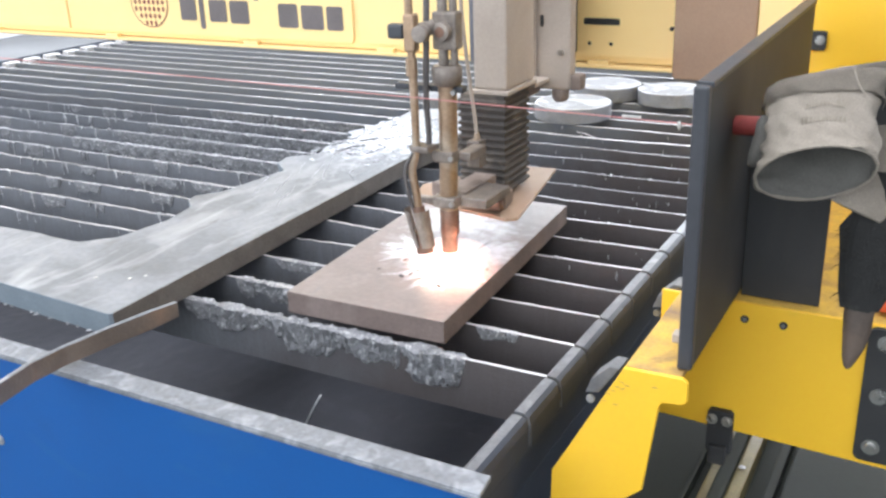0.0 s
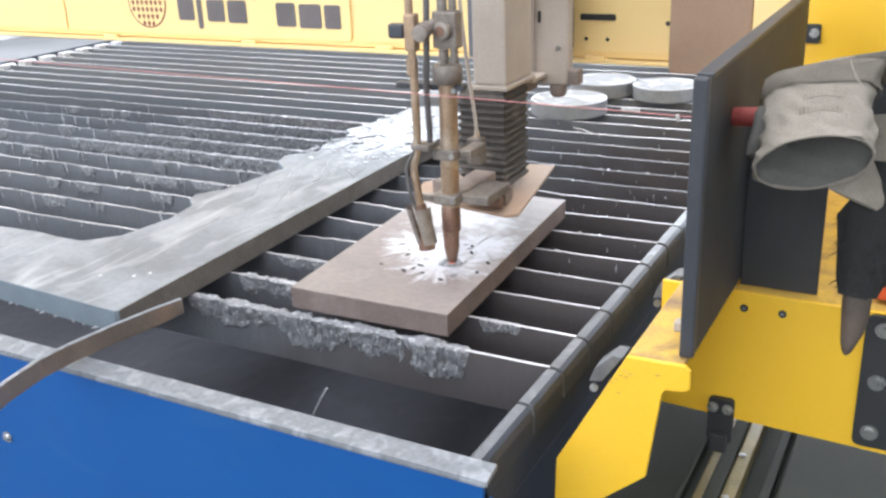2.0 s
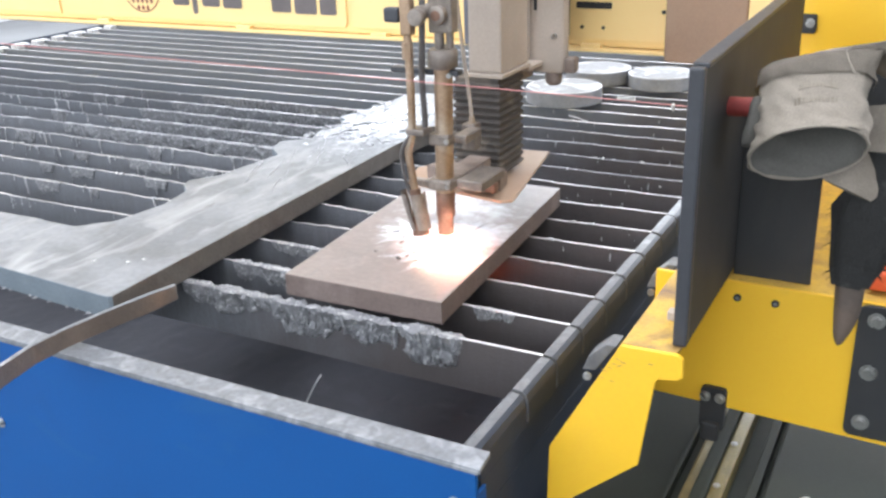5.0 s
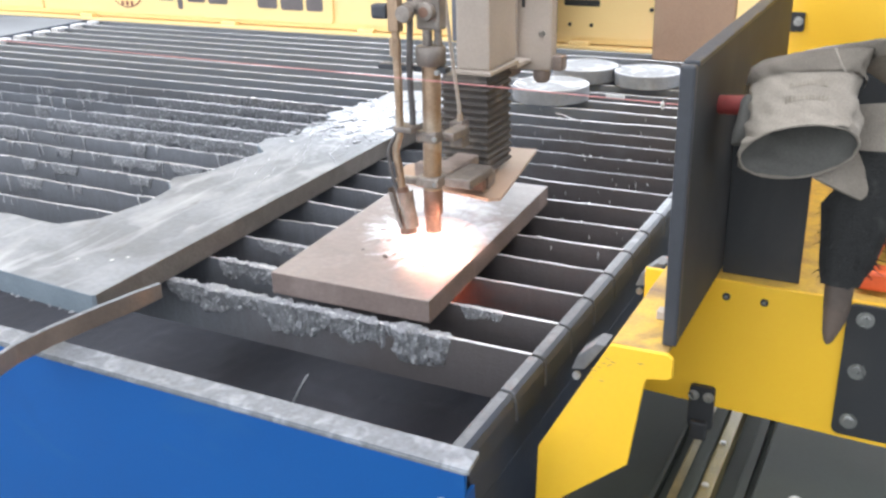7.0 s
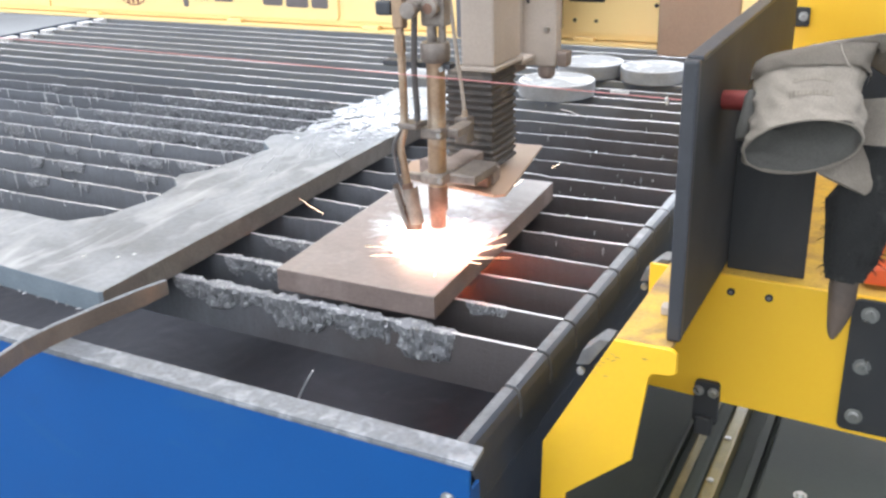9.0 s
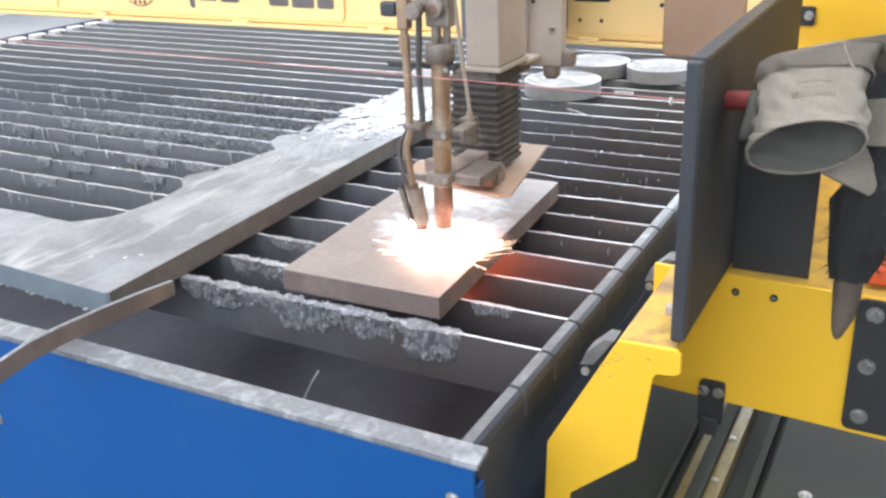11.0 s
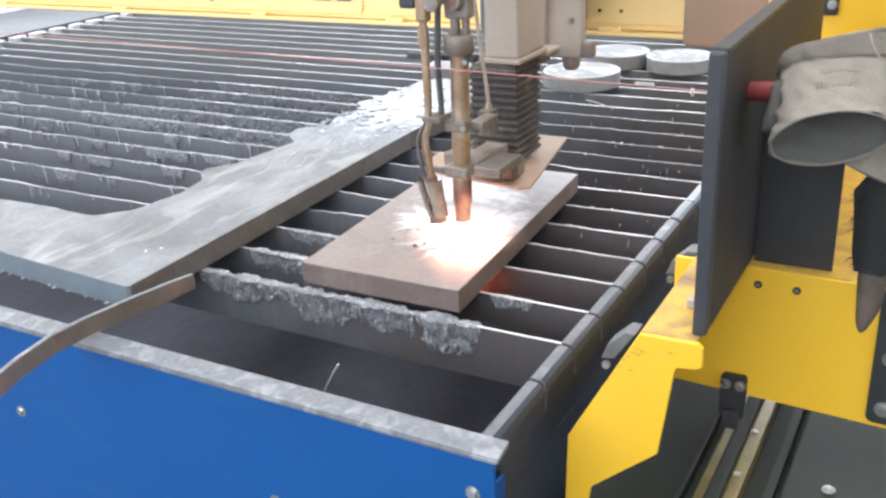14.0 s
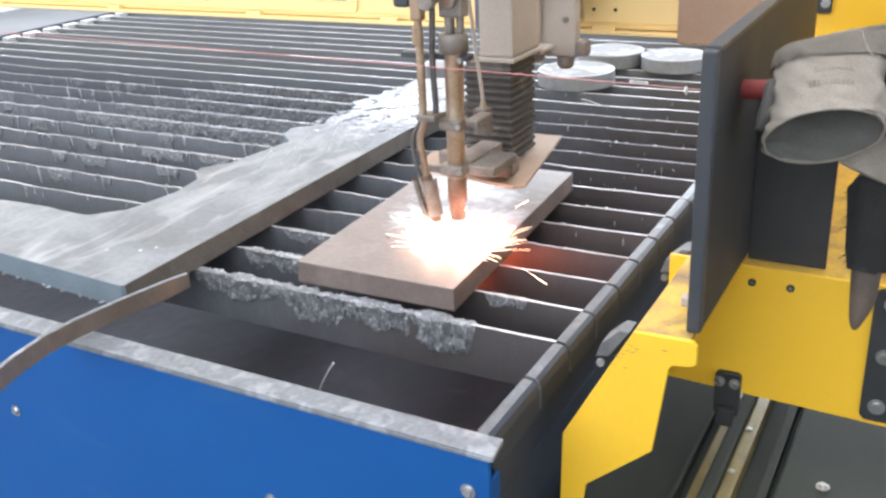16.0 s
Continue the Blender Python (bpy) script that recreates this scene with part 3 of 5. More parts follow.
def slat(k, y):
    """A scorched upright blade with an eaten upper edge and slag that has run down it."""
    rnd = random.Random(100 + k)
    s = thing("slat", "scorched steel table slat with a slag-crusted upper edge", "slat", "slats of the cutting table", at=(-1.8, y, 0.68))
    n = 520
    wave = 0.004 * (rnd.random() - 0.5)
    lean = 0.003 * (rnd.random() - 0.5)
    eaten = 0.0007 if k > 11 else 0.0015 if k < 3 else 0.0030
    bm = bmesh.new()
    cols = []
    for i in range(n + 1):
        x = X0 + (X1 - X0) * i / n
        bend = (0.005 if k < 13 else 0.002) * wob(x * 1.1, k * 3.7) + wave * math.sin(x * 1.5 + k)
        fade = min(1.0, (X1 - x) / 0.25)
        top = TOP - fade * (eaten * (0.5 + wob(x * 9, k * 5.1) + 0.7 * wob(x * 41, k * 2.9)) + (0.005 if k < 13 else 0.001) * max(0.0, wob(x * 4.2, k * 2.3, 1.0) - 0.15))
        th = 0.0028 + (0.00015 * wob(x * 14, k) if k < 12 else 0.0)
        yc = y + bend * fade
        cols.append([bm.verts.new(v) for v in ((x, yc - th, 0.669), (x, yc - th + lean, top - 0.0009), (x, yc - th * 0.5 + lean, top), (x, yc + th * 0.5 + lean, top), (x, yc + th + lean, top - 0.0009), (x, yc + th, 0.669))])
    for a, b in zip(cols, cols[1:]):
        for j in range(6):
            f = bm.faces.new((a[j], b[j], b[(j + 1) % 6], a[(j + 1) % 6]))
            f.material_index = 1 if 1 <= j <= 3 else 0
    bm.faces.new(cols[0])
    bm.faces.new(cols[-1][::-1])
    bmesh.ops.recalc_face_normals(bm, faces=bm.faces)
    part("blade", bm, (M_SLAT if k < 12 else M_PLAIN, M_LIGHT if k > 11 else M_SLAG if k > 7 else M_EDGE), s, smooth=True)
    # crusts of slag: (from, to, strength)
    runs = {0: [(-1.045, -0.96, 0.8), (-0.985, -0.83, 0.9), (-0.85, -0.72, 1.1), (-0.735, -0.62, 1.0), (-0.635, -0.525, 1.15)], 1: [(-1.02, -0.91, 0.8), (-0.93, -0.80, 0.7), (-0.56, -0.49, 0.4)], 2: [(-1.02, -0.8, 0.4)]}.get(k)
    if runs is None:
        runs = []
        for _ in range(8 if k < 11 else 0):
            a = rnd.uniform(-2.9, -1.3)
            runs.append((a, a + rnd.uniform(0.02, 0.10), rnd.uniform(0.16, 0.34) if k < 6 or k > 11 else rnd.uniform(0.3, 0.5)))
        if 7 <= k <= 11:
            runs += [(-2.3 + 0.03 * k, -1.84, 0.45), (-1.86, -1.6, 0.62), (-1.63, -1.40 + 0.01 * k, 0.55)]
    for a, b, w in runs:
        crust(s, k, y, a, b, w)
    # single runs of melt down the face
    for _ in range(26 if 1 < k < 11 else 6 if k < 12 else 0):
        x = rnd.uniform(-2.7, -1.28) if k > 1 or rnd.random() < 0.5 else rnd.uniform(-1.0, -0.62)
        melt_run(s, x, y - 0.0028, rnd.uniform(0.008, 0.055) * rnd.uniform(0.4, 1.0), rnd.uniform(0.0012, 0.0042), rnd)
    # flecks of spatter that cling to the faces
    for _ in range(10 if 3 < k < 15 else 0):
        x, r = rnd.uniform(-1.0, -0.43), rnd.uniform(0.0010, 0.0026)
        part("spatter_fleck", blob((x, y - 0.0026, TOP - rnd.uniform(0.002, 0.05)), r * 1.2, r * 0.8, r * rnd.uniform(1, 4), rnd), M_SLAG, s)
    # bright beads along the edge
    for _ in range(24 if 2 < k < 10 else 3):
        x = rnd.uniform(-2.7, -1.3) if rnd.random() < 0.75 else rnd.uniform(-0.9, -0.45)
        r = rnd.uniform(0.0012, 0.0030)
        part("slag_bead", blob((x, y - 0.0015, TOP - 0.0005), r * 2.6, r, r, rnd), M_PALE, s)
    return s


def melt_run(parent, x, y, length, width, rnd):
    """A thin, uneven run of slag that has frozen on a slat's face, narrowing downwards."""
    bm = bmesh.new()
    n, seed, drift = 12, rnd.uniform(0, 50), rnd.uniform(-0.006, 0.006)
    rows = []
    for i in range(n + 1):
        f = i / n
        w = width * (1.15 - 0.75 * f) * max(0.25, 1 + 1.1 * wob(f * 4.5, seed)) * (0.3 if i == n else 1.0)
        c = x + drift * f + 0.35 * width * wob(f * 6, seed, 3.0)
        out = 0.0007 + 0.0022 * max(0.0, 0.4 + wob(f * 7, seed, 6.0))
        z = TOP - 0.0012 - length * f
        rows.append([bm.verts.new(p) for p in ((c - w, y + 0.0004, z), (c - 0.45 * w, y - out, z), (c + 0.4 * w, y - out * (0.8 + 0.5 * wob(f * 9, seed)), z), (c + w, y + 0.0004, z))])
    for a, b in zip(rows, rows[1:]):
        for j in range(4):
            bm.faces.new((a[j], b[j], b[(j + 1) % 4], a[(j + 1) % 4]))
    bm.faces.new(rows[0])
    bm.faces.new(rows[-1][::-1])
    bmesh.ops.recalc_face_normals(bm, faces=bm.faces)
    part("slag_run", bm, rnd.choice((M_PALE, M_PALE, M_SLAG)), parent)


def crust(parent, k, y, a, b, w):
    """Lumps of slag frozen over a slat's edge, with runs down its face."""
    n, m = max(8, int((b - a) / 0.0018)), 26
    bm = bmesh.new()
    rings = []
    for i in range(n + 1):
        x = a + (b - a) * i / n
        end = min(1.0, 10 * i / n, 10 * (n - i) / n)
        half = w * end * max(0.001, 0.0045 + 0.009 * wob(x * 26, k * 7.0) + 0.004 * wob(x * 75, k * 4.0)) + 0.0033
        high = end * w * max(0.0005, 0.0015 + 0.004 * wob(x * 30, k * 3.0, 2.0))
        deep = end * (w if k < 3 else 0.35 + w) * max(0.006, 0.036 + 0.026 * wob(x * 13, k * 9.0, 5.0) + 0.012 * wob(x * 43, k * 2.0, 8.0) + 0.005 * wob(x * 140, k, 1.0)) + 0.004
        deep = min(deep, 0.052 + 0.004 * wob(x * 60, k))
        ring = []
        for j in range(m):
            an = 2 * math.pi * j / m
            s, c = math.sin(an), math.cos(an)
            zz = high * s if s > 0 else deep * s
            side = 1 if c > 0 else -1
            taper = abs(c) ** 0.4 if s < 0 else abs(c)
            lump = w * end * (0.0040 * noise.noise((x * 60, k * 3.0 + zz * 70, side * 3.0)) + 0.0040 * (0.5 - 2 * abs(noise.noise((x * 120, zz * 130, side * 7.0)))) + 0.0030 * (0.4 - 2 * abs(noise.noise((x * 300, zz * 300, side * 9.0)))))
            ring.append(bm.verts.new((x, y + side * (half * taper + 1.4 * lump), TOP - 0.0015 + zz + 0.25 * lump)))
        rings.append(ring)
    for p, q in zip(rings, rings[1:]):
        for j in range(m):
            bm.faces.new((p[j], q[j], q[(j + 1) % m], p[(j + 1) % m]))
    bm.faces.new(rings[0])
    bm.faces.new(rings[-1][::-1])
    bmesh.ops.recalc_face_normals(bm, faces=bm.faces)
    part("slag_crust", bm, M_SLAG, parent, "lumpy grey slag crust")


def ragged(points, step, amount, seed):
    """The line through the points, cut into short steps and frayed by noise."""
    out = []
    for (ax, ay), (bx, by) in zip(points, points[1:]):
        ln = math.hypot(bx - ax, by - ay)
        n = max(1, int(ln / step))
        for i in range(n):
            t = i / n
            x, y = ax + (bx - ax) * t, ay + (by - ay) * t
            d = amount * (wob(x * 14, y * 14, seed) + 0.5 * wob(x * 45, y * 45, seed + 4))
            out.append((x + d * (by - ay) / ln, y - d * (bx - ax) / ln))
    return out + [points[-1]]


SCRAP_TOP = TOP + 0.039


def scrap_plate():
    t = thing("scrap_plate", "large dusty grey L-shaped offcut of thick steel plate with flame-cut edges", "steel plate", at=(-1.2, 1.4, TOP))
    inner = ragged([(-1.290, 2.22), (-1.284, 2.13), (-1.306, 2.00), (-1.322, 1.955), (-1.280, 1.915), (-1.290, 1.81), (-1.268, 1.755), (-1.322, 1.70), (-1.310, 1.655), (-1.261, 1.61), (-1.281, 1.44), (-1.313, 1.39), (-1.306, 1.362), (-1.272, 1.33), (-1.259, 1.25), (-1.276, 1.147), (-1.320, 1.098), (-1.45, 1.102), (-1.60, 1.095)], 0.009, 0.004, 2)
    left = ragged([(-1.64, 1.09), (-1.66, 1.02), (-1.645, 0.945)], 0.02, 0.006, 3)
    front = [(-1.302, 0.912), (-1.032, 0.8965), (-1.027, 0.901), (-1.0455, 1.50), (-1.054, 1.76), (-1.050, 2.22)]
    outline = front + ragged([(-1.062, 2.27), (-1.257, 2.255)], 0.02, 0.006, 5) + inner + left
    bm = prism(outline, "z", TOP + 0.001, SCRAP_TOP, 0.0015)
    bm.normal_update()
    # faces to the front take the tint of the bluish light
    for f in bm.faces:
        f.material_index = 0 if f.normal.z > 0.5 else 2 if f.normal.y < -0.5 else 1
    part("plate", bm, (M_SCRAP, M_CUT, M_BLUISH_FRONT), t)
    # frozen drips under the front edge
    rnd = random.Random(12)
    for i in range(16):
        x = -1.08 - 0.030 * i + rnd.uniform(-0.01, 0.01)
        part("spatter", blob((x, 0.8965 + 0.0155 * (-1.032 - x) / 0.27, TOP + 0.002), rnd.uniform(0.004, 0.010), 0.003, rnd.uniform(0.0010, 0.0022), rnd), rnd.choice((M_PALE, M_SLAG)), t)
    # long ripples of scale that run across the far half
    for i in range(26):
        x, y = rnd.uniform(-1.26, -1.10), rnd.uniform(1.45, 2.15)
        pts = [(x + 0.022 * j * rnd.uniform(0.5, 1.0) + 0.012 * wob(j * 0.8, i), y - 0.040 * j + 0.012 * wob(j * 0.9, i, 4.0), SCRAP_TOP + 0.0002) for j in range(4)]
        if all(-1.27 < p[0] < -1.06 and p[1] > 1.2 for p in pts):
            part("scale_ripple", tube(pts, rnd.uniform(0.0005, 0.0013), 6, steps=4), rnd.choice((M_SCRAP, M_SLAG)), t, smooth=True)
    # frozen spatter that lies on the far half and near the inner corner
    rnd = random.Random(7)
    for _ in range(170):
        x, y = rnd.uniform(-1.30, -1.08), rnd.gauss(1.95, 0.14)
        if not 1.6 < y < 2.22:
            continue
        r = rnd.uniform(0.0015, 0.006)
        part("spatter", blob((x, y, SCRAP_TOP), r * 2.2, r, r * 0.35, rnd), rnd.choice((M_PALE, M_PALE, M_SLAG)), t)
    # peeled scale in thin ragged flakes
    for i in range(64):
        x, y = rnd.uniform(-1.29, -1.09), rnd.gauss(1.95, 0.15)
        if not 1.55 < y < 2.18:
            continue
        long, wide, turn = rnd.uniform(0.008, 0.032), rnd.uniform(0.004, 0.011), rnd.gauss(1.9, 0.5)
        edge = []
        for j in range(14):
            a = 2 * math.pi * j / 14
            q = 1 + 0.7 * wob(math.cos(a) * 2.5, math.sin(a) * 2.5, i * 1.7)
            u, v = long * q * math.cos(a), wide * q * math.sin(a)
            edge.append((x + u * math.cos(turn) - v * math.sin(turn), y + u * math.sin(turn) + v * math.cos(turn)))
        part("scale_flake", prism(edge, "z", SCRAP_TOP - 0.001, SCRAP_TOP + rnd.uniform(0.001, 0.003)), rnd.choice((M_PALE, M_SLAG, M_SLAG, M_SCRAP)), t)
    for x, y in ((-1.105, 1.01), (-1.09, 1.03), (-1.16, 0.99)):
        part("spatter", blob((x, y, SCRAP_TOP), 0.004, 0.003, 0.002, rnd), M_CLOTH, t)
    return t


def blob(at, rx, ry, rz, rnd, sub=1):
    bm = bmesh.new()
    bmesh.ops.create_icosphere(bm, subdivisions=sub, radius=1.0)
    spin = rnd.uniform(0, 6.28)
    for v in bm.verts:
        k = 1 + 0.35 * (rnd.random() - 0.5)
        x, y = v.co.x * rx * k, v.co.y * ry * k
        v.co = (at[0] + x * math.cos(spin) - y * math.sin(spin), at[1] + x * math.sin(spin) + y * math.cos(spin), at[2] + v.co.z * rz * k)
    return bm


PIERCE = (-0.659, 1.261)
FIRE = (-0.643, 1.241)    # the middle of the burning steel
SURFACE = TOP + 0.036     # the top of the plate being cut


def work_plate():
    t = thing("work_plate", "brown rectangular steel plate with white oxide round the pierced spot", "steel plate", at=(-0.72, 1.36, TOP))
    bm = prism([(-0.844, 1.079), (-0.571, 1.083), (-0.6045, 1.631), (-0.8775, 1.627)], "z", TOP + 0.001, SURFACE, 0.0012)
    for f in bm.faces:
        f.material_index = 0 if f.normal.z > 0.5 else 1
    part("plate", bm, (M_WORK, M_WORKCUT), t)
    rnd = random.Random(3)
    for _ in range(10):
        a, d = rnd.uniform(0, 6.28), rnd.uniform(0.03, 0.11)
        x, y = PIERCE[0] - 0.02 + d * math.cos(a), PIERCE[1] + 0.01 + d * math.sin(a)
        r = rnd.uniform(0.0012, 0.0042)
        if -0.83 < x < -0.605 and y > 1.11:
            part("slag_bead", blob((x, y, SURFACE + 0.0002), r * 2.4, r * 0.9, r * 0.35, rnd), M_SPECK if rnd.random() < 0.6 else M_SLAG, t)
    # clots of dark dross in a ring round the hole
    for x, y, r in ((-0.603, 1.284, 0.0085), (-0.602, 1.242, 0.0075), (-0.641, 1.194, 0.0080), (-0.681, 1.207, 0.0060), (-0.713, 1.204, 0.0095), (-0.660, 1.342, 0.0065), (-0.752, 1.288, 0.0060), (-0.762, 1.215, 0.0045)):
        part("dross_clot", blob((x, y, SURFACE + 0.0002), r * 0.85, r * 0.42, r * 0.22, rnd), M_SPECK, t)
    # the low rim of slag round the hole
    bm = bmesh.new()
    n, m = 40, 8
    rings = []
    for i in range(n):
        a = 2 * math.pi * i / n
        R = 0.013 * (1 + 0.3 * wob(math.cos(a) * 2, math.sin(a) * 2, 5))
        w = 0.006 * (1 + 0.5 * wob(math.cos(a) * 4, math.sin(a) * 4, 8))
        rings.append([bm.verts.new((PIERCE[0] + (R + w * math.cos(2 * math.pi * j / m)) * math.cos(a), PIERCE[1] + (R + w * math.cos(2 * math.pi * j / m)) * math.sin(a), SURFACE + 0.5 * w * math.sin(2 * math.pi * j / m))) for j in range(m)])
    for i in range(n):
        p, q = rings[i], rings[(i + 1) % n]
        for j in range(m):
            bm.faces.new((p[j], q[j], q[(j + 1) % m], p[(j + 1) % m]))
    bmesh.ops.recalc_face_normals(bm, faces=bm.faces)
    part("slag_rim", bm, M_SLAG, t, smooth=True)
    return t


def pry_bar():
    """A bent flat strip that lies over the rim with its end on the first slat."""
    t = thing("steel_strip", "rusty bent steel strip lying across the table rim", "steel strip", at=(-1.0, 0.82, TOP))
    pts = [(-0.972, 0.975, 0.788), (-0.982, 0.935, 0.789), (-1.000, 0.87, 0.787), (-1.015, 0.80, 0.785), (-1.010, 0.74, 0.789), (-0.985, 0.67, 0.797), (-0.95, 0.60, 0.806), (-0.91, 0.52, 0.818)]
    bm = bmesh.new()
    rows = []
    for i, p in enumerate(pts):
        p = Vector(p)
        d = (Vector(pts[min(i + 1, len(pts) - 1)]) - Vector(pts[max(i - 1, 0)])).normalized()
        side = d.cross(Vector((0, 0, 1))).normalized() * 0.0035
        h = Vector((0, 0, 0.029)) if i else Vector((0, 0, 0.024))
        rows.append([bm.verts.new(p + side), bm.verts.new(p - side), bm.verts.new(p - side - h), bm.verts.new(p + side - h)])
    for a, b in zip(rows, rows[1:]):
        for j in range(4):
            bm.faces.new((a[j], b[j], b[(j + 1) % 4], a[(j + 1) % 4]))
    bm.faces.new(rows[0])
    bm.faces.new(rows[-1][::-1])
    bmesh.ops.recalc_face_normals(bm, faces=bm.faces)
    bmesh.ops.bevel(bm, geom=[e for e in bm.edges], offset=0.0012, segments=1, affect="EDGES")
    bm.normal_update()
    # upward faces are paler, painting in the highlight along the top edge
    for f in bm.faces:
        f.material_index = 1 if f.normal.z > 0.6 else 0
    part("strip", bm, (M_BAR, M_RIM), t, smooth=False)
    return t


def cut_disc(cx, cy, r, z0, z1, seed):
    t = thing("cut_disc", "round thick disc cut from pale grey steel plate", "steel disc", "cut discs on the slats", at=(cx, cy, z0))
    outline = []
    for i in range(56):
        a = 2 * math.pi * i / 56
        rr = r * (1 + 0.006 * wob(math.cos(a) * 3, math.sin(a) * 3, seed))
        outline.append((cx + rr * math.cos(a), cy + rr * math.sin(a)))
    bm = prism(outline, "z", z0, z1, 0.0015)
    for f in bm.faces:
        f.material_index = 0 if f.normal.z > 0.5 else 1
    part("disc", bm, (M_DISC, M_DISCSIDE), t)
    edge = [(p[0] + (cx - p[0]) * 0.03, p[1] + (cy - p[1]) * 0.03, z1 + 0.0012 * wob(i * 0.9, seed)) for i, p in enumerate(outline)]
    part("slag_bead", tube(edge + edge[:1], 0.0016, 6, steps=2), M_PALE, t, "pale bead of slag round the rim", smooth=True)
    return t


def wire_offcut():
    t = thing("wire_offcut", "short bent offcut of grey wire on the slats", "wire", at=(-0.85, 2.2, TOP))
    part("wire", tube([(-0.834, 2.278, 0.756), (-0.804, 2.264, 0.756), (-0.778, 2.243, 0.756), (-0.759, 2.232, 0.756)], 0.0015, 6), M_PALE, t, smooth=True)
    return t


# ---- the gantry ----
def gantry():
    t = thing("gantry", "yellow painted steel gantry beam across the table with raised logo panel", "gantry", at=(-2.0, 1.9, 1.02))
    part("beam", box(-4.3, -0.43, 1.784, 2.05, 1.030, 1.62, 0.004), M_YELLOW_HAZED, t)
    part("bottom_flange", box(-4.3, -0.40, 1.762, 2.05, 1.0225, 1.0285, 0.001), M_YELLOW_HAZED, t)
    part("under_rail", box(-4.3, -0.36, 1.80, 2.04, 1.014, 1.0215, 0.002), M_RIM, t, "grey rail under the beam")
    part("logo_panel", prism(rounded(-2.05, -1.165, 1.041, 1.5, 0.014), "y", 1.778, 1.7835, 0.001), M_YELLOW_HAZED, t, "raised yellow cover with rounded corners")
    part("cover_panel", box(-2.9, -2.06, 1.779, 1.7835, 1.043, 1.5, 0.001), M_YELLOW_HAZED, t)
    part("cover_panel", box(-1.15, -0.45, 1.779, 1.7835, 1.043, 1.5, 0.001), M_YELLOW_HAZED, t)
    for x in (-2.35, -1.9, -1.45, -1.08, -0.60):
        part("hinge_tab", box(x - 0.02, x + 0.02, 1.768, 1.7835, 1.0287, 1.036, 0.001), M_YELLOW_HAZED, t)
    part("cable_slot", prism(rounded(-0.633, -0.562, 1.1025, 1.1145, 0.003), "y", 1.7775, 1.7792), M_BLACK, t, "dark slot in the cover")
    for x in (-0.621, -0.578):
        part("screw_hole", rod((x, 1.7776, 1.067), (x, 1.7792, 1.067), 0.0035, seg=12), M_BLACK, t)
    part("edge_screw", rod((-0.462, 1.7760, 1.10), (-0.462, 1.7792, 1.10), 0.004, seg=12), M_BLACK, t)
    # the maker's mark: a dotted globe and plain bars for its lettering
    mark = part("logo_mark", prism([(-1.762 + 0.0615 * math.cos(2 * math.pi * i / 40), 1.117 + 0.0615 * math.sin(2 * math.pi * i / 40)) for i in range(40)], "y", 1.7768, 1.7778), M_LOGO, t, "round maroon mark with pale dots")
    part("logo_face", prism([(-1.762 + 0.0585 * math.cos(2 * math.pi * i / 40), 1.117 + 0.0585 * math.sin(2 * math.pi * i / 40)) for i in range(40)], "y", 1.7764, 1.7767), M_YELLOW_HAZED, mark)
    for i in range(-3, 4):
        for j in range(-3, 4):
            x, z = -1.762 + 0.0150 * i, 1.117 + 0.0168 * j
            if math.hypot(x + 1.762, z - 1.117) < 0.053:
                part("logo_dot", prism([(x + 0.0046 * math.cos(2 * math.pi * q / 10), z + 0.0062 * math.sin(2 * math.pi * q / 10)) for q in range(10)], "y", 1.7758, 1.7763), M_LOGO, mark)
    # lettering as plain bars of its size
    for x0, x1, z0, z1 in ((-1.662, -1.612, 1.077, 1.128), (-1.602, -1.587, 1.058, 1.142), (-1.571, -1.518, 1.076, 1.127), (-1.508, -1.452, 1.074, 1.126), (-1.366, -1.312, 1.070, 1.123), (-1.302, -1.242, 1.068, 1.121), (-1.233, -1.190, 1.068, 1.120)):
        part("lettering_bar", prism(rounded(x0, x1, z0, z1, 0.006), "y", 1.7768, 1.7778), M_LETTER, t, "plain grey bar of lettering")
    part("lettering_bar", prism(rounded(-1.435, -1.418, 1.128, 1.145, 0.004), "y", 1.7768, 1.7778), M_LETTER, t)
    # the dust-brown end plate beside the shield
    part("end_plate", prism(rounded(-0.447, -0.303, 1.016, 1.62, 0.008), "y", 1.735, 1.7615, 0.004), M_BROWN, t, "dust-brown bent end plate")
    part("end_bracket", box(-0.3025, -0.2195, 1.738, 1.775, 1.02, 1.62, 0.002), M_YELLOW_HAZED, t)
    return t


